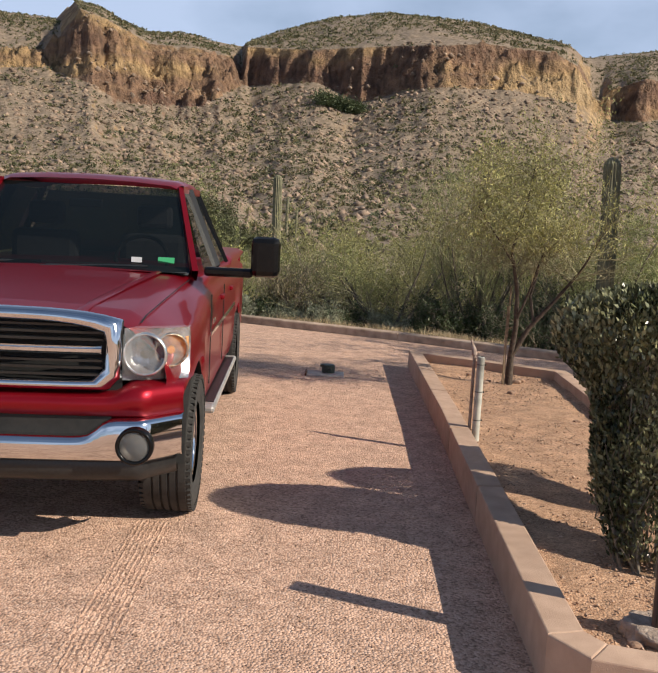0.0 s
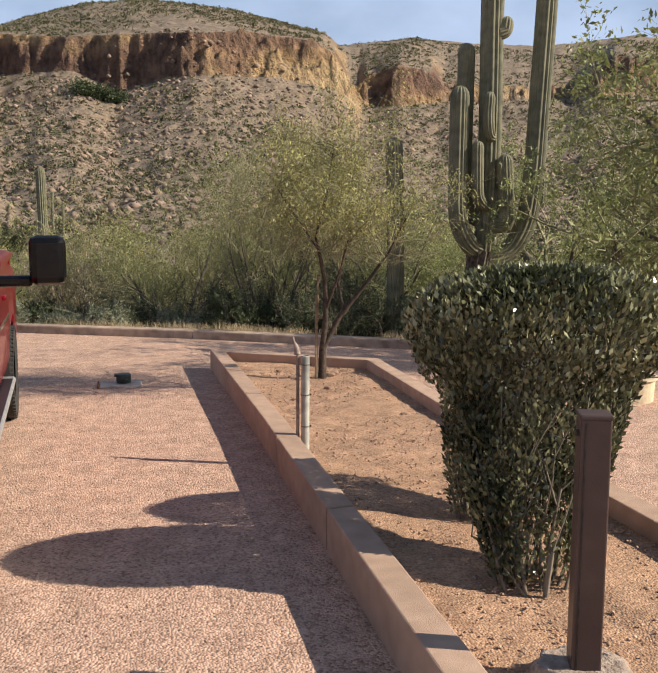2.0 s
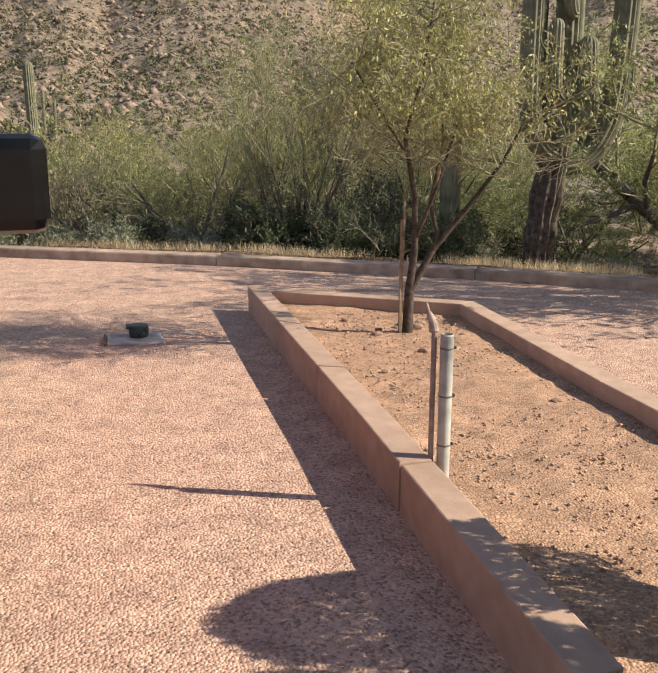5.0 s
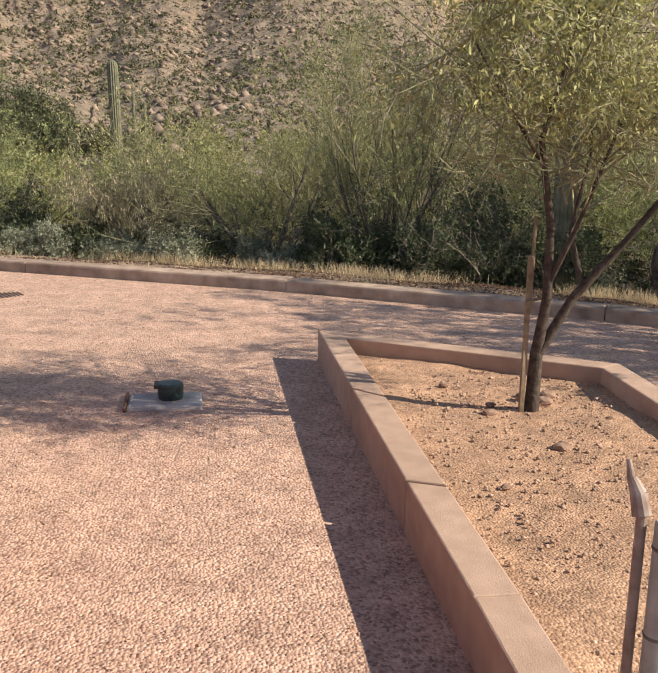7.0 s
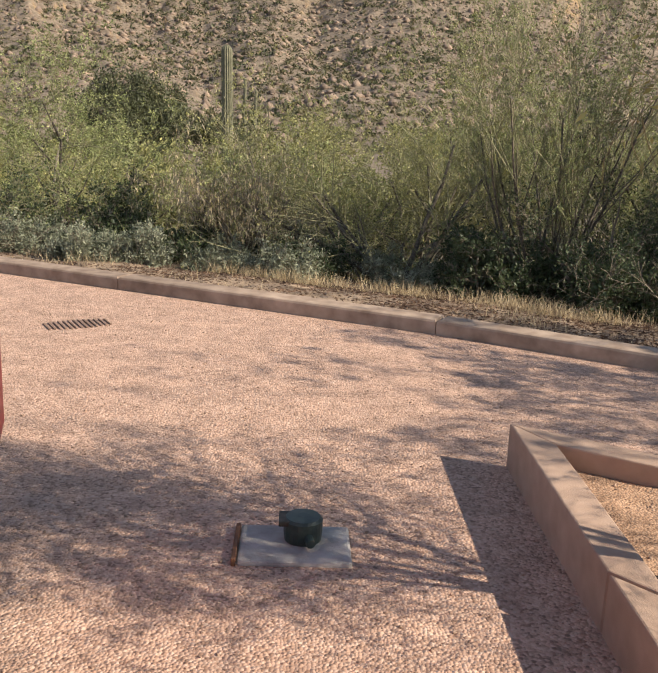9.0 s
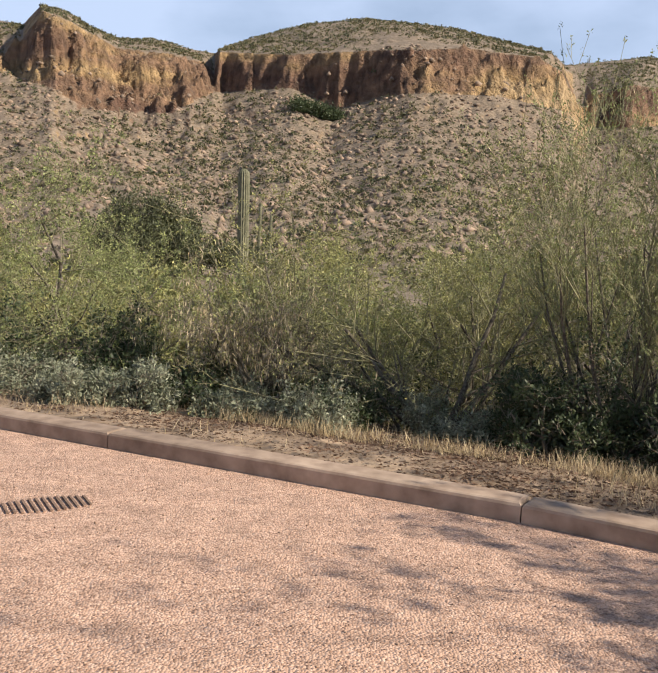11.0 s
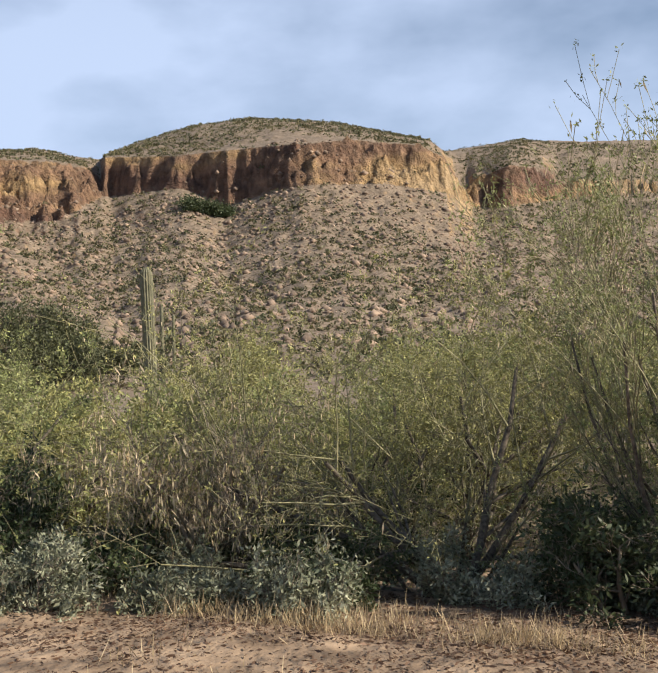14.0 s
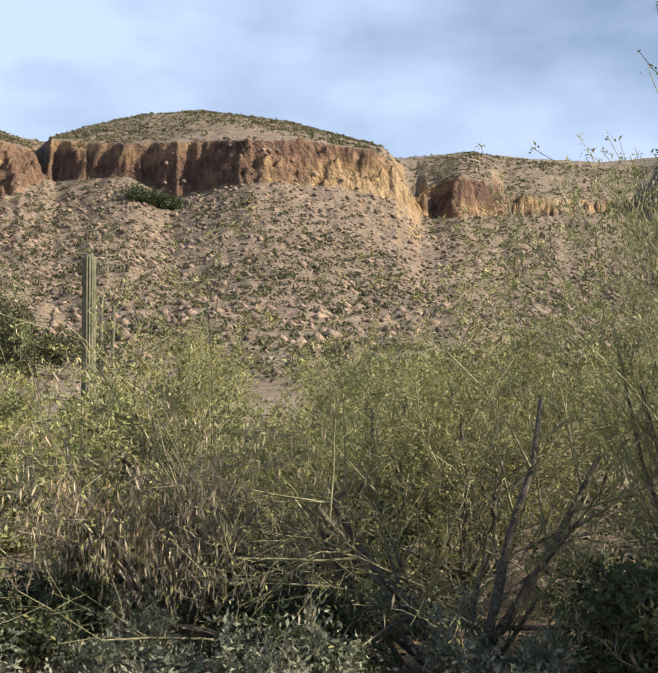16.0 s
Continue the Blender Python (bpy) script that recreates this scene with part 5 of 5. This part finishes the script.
        bmesh.ops.translate(rim, verts=rim.verts, vec=(s * 0.920, -0.745, 1.025))
        turn = part("turn_lamp", rim, AMBER_DIM, lamp, "amber tinted turn lamp", True)
        part("bulb", rodded((s * 0.92, -0.745, 1.025), (s * 0.915, -0.70, 1.025), 0.02), AMBER, turn)
        part("marker", boxed((s * 0.988 - 0.008, -0.688, 0.98), (s * 0.988 + 0.010, -0.65, 1.09), 0.006), AMBER, lamp, "amber side marker")
        fog = part("fog_light", lathe([(0.092, -0.94), (0.091, -0.985), (0.086, -0.992), (0.074, -0.988), (0.070, -0.96)], axis="y", sides=32, caps=False), GLOSS_BLACK, tr, smooth=True)
        fog.location = (s * 0.795, -0.050, 0.585)
        part("reflector", lathe([(0.072, -0.975), (0.066, -0.955), (0.045, -0.935), (0.002, -0.928)], axis="y", sides=28, caps=False), STEEL_DARK, fog, smooth=True)
        part("lens", lathe([(0.073, -0.978), (0.055, -0.990), (0.025, -0.996), (0.002, -0.997)], axis="y", sides=24, caps=False), CLEAR, fog, smooth=True)
    # bumper: red upper panel, chrome bar, black valance
    def bow(x, y0):
        return y0 + 0.05 * (x / 0.8) ** 2 + (0.16 * max(0, abs(x) - 0.82) / 0.16) ** 1.0
    xs = np.linspace(-0.99, 0.99, 61)
    sag = lambda x: 0.06 / (1 + math.exp((abs(x) - 0.70) * 55))  # noqa: E731
    part("bumper_panel", loft([[(x, bow(x, y), z - sag(x) * k) for x in xs] for y, z, k in ((-0.80, 0.872, 1), (-0.93, 0.862, 1), (-0.985, 0.835, 0.7), (-0.995, 0.77, 0.1), (-0.965, 0.715, 0), (-0.93, 0.695, 0))]), RED, tr, smooth=True)
    dip = lambda x: 0.085 * (1 / (1 + math.exp((abs(x) - 0.60) * 45)))  # noqa: E731
    part("bumper", loft([[(x, bow(x, y), z - dip(x) * k) for x in xs] for y, z, k in ((-0.93, 0.70, 1), (-1.0, 0.695, 1), (-1.015, 0.67, 1), (-1.02, 0.60, 0.35), (-1.005, 0.51, 0), (-0.975, 0.48, 0), (-0.90, 0.475, 0))]), CHROME, tr, "bright chrome front bumper", True)
    part("bumper_gap", loft([[(x, bow(x, -0.945), z) for x in np.linspace(-0.66, 0.66, 15)] for z in (0.60, 0.72)]), BLACK_MATT, tr)
    part("valance", loft([[(x * 0.97, bow(x, y), z) for x in xs] for y, z in ((-0.94, 0.478), (-0.955, 0.43), (-0.93, 0.375), (-0.86, 0.365))]), BLACK_PLASTIC, tr, smooth=True)
    # cab
    roof_rows = []
    for ly, z, w in ((1.46, 1.925, 0.64), (1.54, 1.955, 0.655), (1.75, 1.978, 0.665), (2.2, 1.985, 0.665), (2.55, 1.965, 0.655), (2.66, 1.93, 0.64)):
        half = [(w + 0.025, ly, z - 0.055), (w + 0.012, ly, z - 0.025), (w - 0.05, ly, z), (w * 0.5, ly, z + 0.018), (0, ly, z + 0.024)]
        roof_rows.append([(-x, y, zz) for x, y, zz in half][:-1] + half[::-1])
    part("roof", loft(roof_rows), RED, tr, smooth=True)
    for s in (-1, 1):
        def bar(name, p, q, w0, w1, material):
            p, q = Vector(p), Vector(q)
            d = (q - p).normalized()
            u = d.cross(Vector((s, 0.3, 0))).normalized()
            n = d.cross(u)
            bm2 = loft([[o + u * a * w + n * b * w * 0.5 for a, b in ((-1, -1), (1, -1), (1, 1), (-1, 1))] for o, w in ((p, w0), (q, w1))], close=True)
            return part(name, bm2, material, tr)
        bar("a_pillar", (s * 0.865, 0.74, 1.315), (s * 0.655, 1.50, 1.90), 0.042, 0.034, RED)
        bar("b_pillar", (s * 0.925, 1.75, 1.33), (s * 0.685, 1.86, 1.91), 0.045, 0.035, BLACK_PLASTIC)
        bar("c_pillar", (s * 0.925, 2.71, 1.33), (s * 0.665, 2.63, 1.91), 0.035, 0.03, GLOSS_BLACK)
        bar("door_frame", (s * 0.672, 1.47, 1.905), (s * 0.672, 2.62, 1.915), 0.026, 0.026, RED)
        for nm, quad in (("front_window", ((0.915, 0.92, 1.325), (0.925, 1.73, 1.345), (0.69, 1.83, 1.885), (0.68, 1.50, 1.88))), ("rear_window", ((0.925, 1.78, 1.345), (0.925, 2.68, 1.355), (0.675, 2.60, 1.88), (0.69, 1.89, 1.885)))):
            w = part(nm, loft([[(s * x, y, z) for x, y, z in quad[:2]], [(s * x, y, z) for x, y, z in (quad[3], quad[2])]]), TINT, tr)
            w.visible_shadow = False
        part("door_seam", boxed((s * 0.994 - 0.004, 0.66, 0.6), (s * 0.994 + 0.003, 0.668, 1.2)), BLACK_MATT, tr)
        part("door_seam", boxed((s * 0.994 - 0.004, 1.74, 0.6), (s * 0.994 + 0.003, 1.748, 1.2)), BLACK_MATT, tr)
        for y in (1.55, 2.5):
            part("door_handle", boxed((s * 0.99 - 0.01, y - 0.09, 1.10), (s * 0.99 + 0.028, y + 0.09, 1.135), 0.01), RED, tr)
        part("moulding", boxed((s * 0.998 - 0.006, 0.62, 0.925), (s * 0.998 + 0.008, 3.0, 0.955), 0.004), CHROME, tr)
        part("badge", boxed((s * 1.003 - 0.004, 0.70, 1.0), (s * 1.003 + 0.006, 0.86, 1.035), 0.003), CHROME, tr)
        step = part("side_step", boxed((s * 0.98 - 0.09, 0.62, 0.40), (s * 0.98 + 0.06, 2.95, 0.455), 0.02), ALU, tr)
        part("tread", boxed((s * 0.98 - 0.06, 0.75, 0.455), (s * 0.98 + 0.045, 2.8, 0.46)), BLACK_PLASTIC, step)
        arm = bmesh.new()
        box(arm, (s * 1.10 - 0.16, 0.60, 1.325), (s * 1.10 + 0.16, 0.70, 1.385), 0.018)
        mir = part("mirror_arm", arm, GLOSS_BLACK, tr)
        head = boxed((s * 1.34 - 0.095, 0.56, 1.335), (s * 1.34 + 0.095, 0.70, 1.60), 0.04)
        part("mirror_head", head, GLOSS_BLACK, mir)
        part("mirror_glass", boxed((s * 1.34 - 0.07, 0.698, 1.37), (s * 1.34 + 0.07, 0.704, 1.57)), CHROME, mir)
    ws = [[(x, 0.74 + 0.08 * (x / 0.85) ** 2 * 0 - 0.10 * (1 - (x / 0.85) ** 2), 1.325) for x in np.linspace(-0.835, 0.835, 13)], [(x, 1.14 - 0.09 * (1 - (x / 0.75) ** 2), 1.635) for x in np.linspace(-0.74, 0.74, 13)], [(x, 1.49 - 0.06 * (1 - (x / 0.65) ** 2), 1.905) for x in np.linspace(-0.645, 0.645, 13)]]
    glass = part("windshield", loft(ws), TINT, tr, "dark tinted windshield with stickers", True)
    glass.visible_shadow = False
    part("back_window", loft([[(x, 2.70, 1.36) for x in (-0.85, 0.85)], [(x, 2.63, 1.88) for x in (-0.62, 0.62)]]), TINT, tr)
    part("cowl", loft([[(x, 0.62 - 0.06 * (1 - (x / 0.8) ** 2), 1.335) for x in np.linspace(-0.8, 0.8, 9)], [(x, 0.76 - 0.10 * (1 - (x / 0.8) ** 2), 1.322) for x in np.linspace(-0.83, 0.83, 9)]]), BLACK_PLASTIC, tr)
    part("dashboard", loft([[(x, y, z) for x in np.linspace(-0.83, 0.83, 9)] for y, z in ((0.66, 1.32), (0.9, 1.36), (1.12, 1.34), (1.18, 1.1))]), CABIN, tr)
    part("sticker", boxed((0.61, 0.795, 1.385), (0.72, 0.80, 1.425), 0, None), STICKER, glass, "green windshield sticker")
    part("sticker", boxed((0.44, 0.745, 1.385), (0.51, 0.75, 1.42), 0, None), STICKER_W, glass, "white windshield sticker")
    wheel_bm = bmesh.new()
    for k in range(20):
        a, b = 2 * math.pi * k / 20, 2 * math.pi * (k + 1) / 20
        rod(wheel_bm, (0.42 + 0.19 * math.cos(a), 1.28 + 0.07 * math.sin(a), 1.38 + 0.17 * math.sin(a)), (0.42 + 0.19 * math.cos(b), 1.28 + 0.07 * math.sin(b), 1.38 + 0.17 * math.sin(b)), 0.015, sides=6)
    part("steering_wheel", wheel_bm, BLACK_PLASTIC, tr)
    for x in (-0.42, 0.42):
        seat = part("seat", boxed((x - 0.26, 1.75, 0.9), (x + 0.26, 1.93, 1.56), 0.06), CABIN, tr)
        part("headrest", boxed((x - 0.14, 1.80, 1.60), (x + 0.14, 1.90, 1.78), 0.04), CABIN, seat)
    part("cabin_floor", boxed((-0.88, 0.8, 0.75), (0.88, 2.66, 0.95), 0.01), CABIN, tr)
    part("rear_view_mirror", boxed((-0.12, 1.31, 1.735), (0.12, 1.335, 1.80), 0.012), BLACK_PLASTIC, tr)
    for x0, x1 in ((-0.1, 0.55), (-0.75, -0.15)):
        bmw = rodded((x0, 0.655, 1.342), (x1, 0.735, 1.362), 0.009)
        rod(bmw, (x0 + 0.1, 0.64, 1.338), (x0 - 0.02, 0.60, 1.335), 0.012)
        part("wiper", bmw, BLACK_PLASTIC, tr)
    # wheels
    for s in (-1, 1):
        for c in (FW, WB):
            wheel = part("wheel", lathe([(0.225, -0.115), (0.235, -0.10), (0.22, -0.06), (0.20, -0.02), (0.20, 0.06), (0.235, 0.10), (0.225, 0.115), (0.20, 0.10), (0.20, 0.09)], axis="x", sides=36, caps=False), CHROME, tr, smooth=True)
            wheel.location = (s * 0.875, c, 0.40)
            prof = [(0.235, -0.125), (0.28, -0.138), (0.35, -0.140), (0.385, -0.128), (0.397, -0.115)]
            for a, b in ((-0.115, -0.072), (-0.062, -0.026), (-0.016, 0.016), (0.026, 0.062), (0.072, 0.115)):
                prof += [(0.388, a - 0.001), (0.400, a + 0.002), (0.400, b - 0.002), (0.388, b + 0.001)]
            prof += [(0.397, 0.115), (0.385, 0.128), (0.35, 0.140), (0.28, 0.138), (0.235, 0.125)]
            tyre = part("tyre", lathe(prof, axis="x", sides=72, caps=False), TYRE, wheel)
            lug = bmesh.new()
            for k in range(60):
                a = 2 * math.pi * k / 60
                for x in (-0.127, 0.127):
                    box(lug, (x - 0.014, -0.012, 0.372), (x + 0.014, 0.012, 0.3965), 0, Matrix.Rotation(a, 4, "X"))
            tagged(part("tread_lug", lug, TYRE, tyre), kind="stuff")
            part("brake_disc", lathe([(0.19, -0.03), (0.19, 0.0), (0.05, 0.0)], axis="x", sides=24), STEEL_DARK, wheel)
            for k in range(8):
                a = 2 * math.pi * k / 8
                sp = boxed((s * 0.045 - 0.02, -0.03, 0.05), (s * 0.045 + 0.02, 0.03, 0.215), 0.008, Matrix.Rotation(a, 4, "X"))
                part("spoke", sp, CHROME, wheel)
            part("hub", lathe([(0.075, s * 0.02), (0.075, s * 0.075), (0.06, s * 0.10), (0.01, s * 0.11)], axis="x", sides=24), CHROME, wheel)


make_truck()
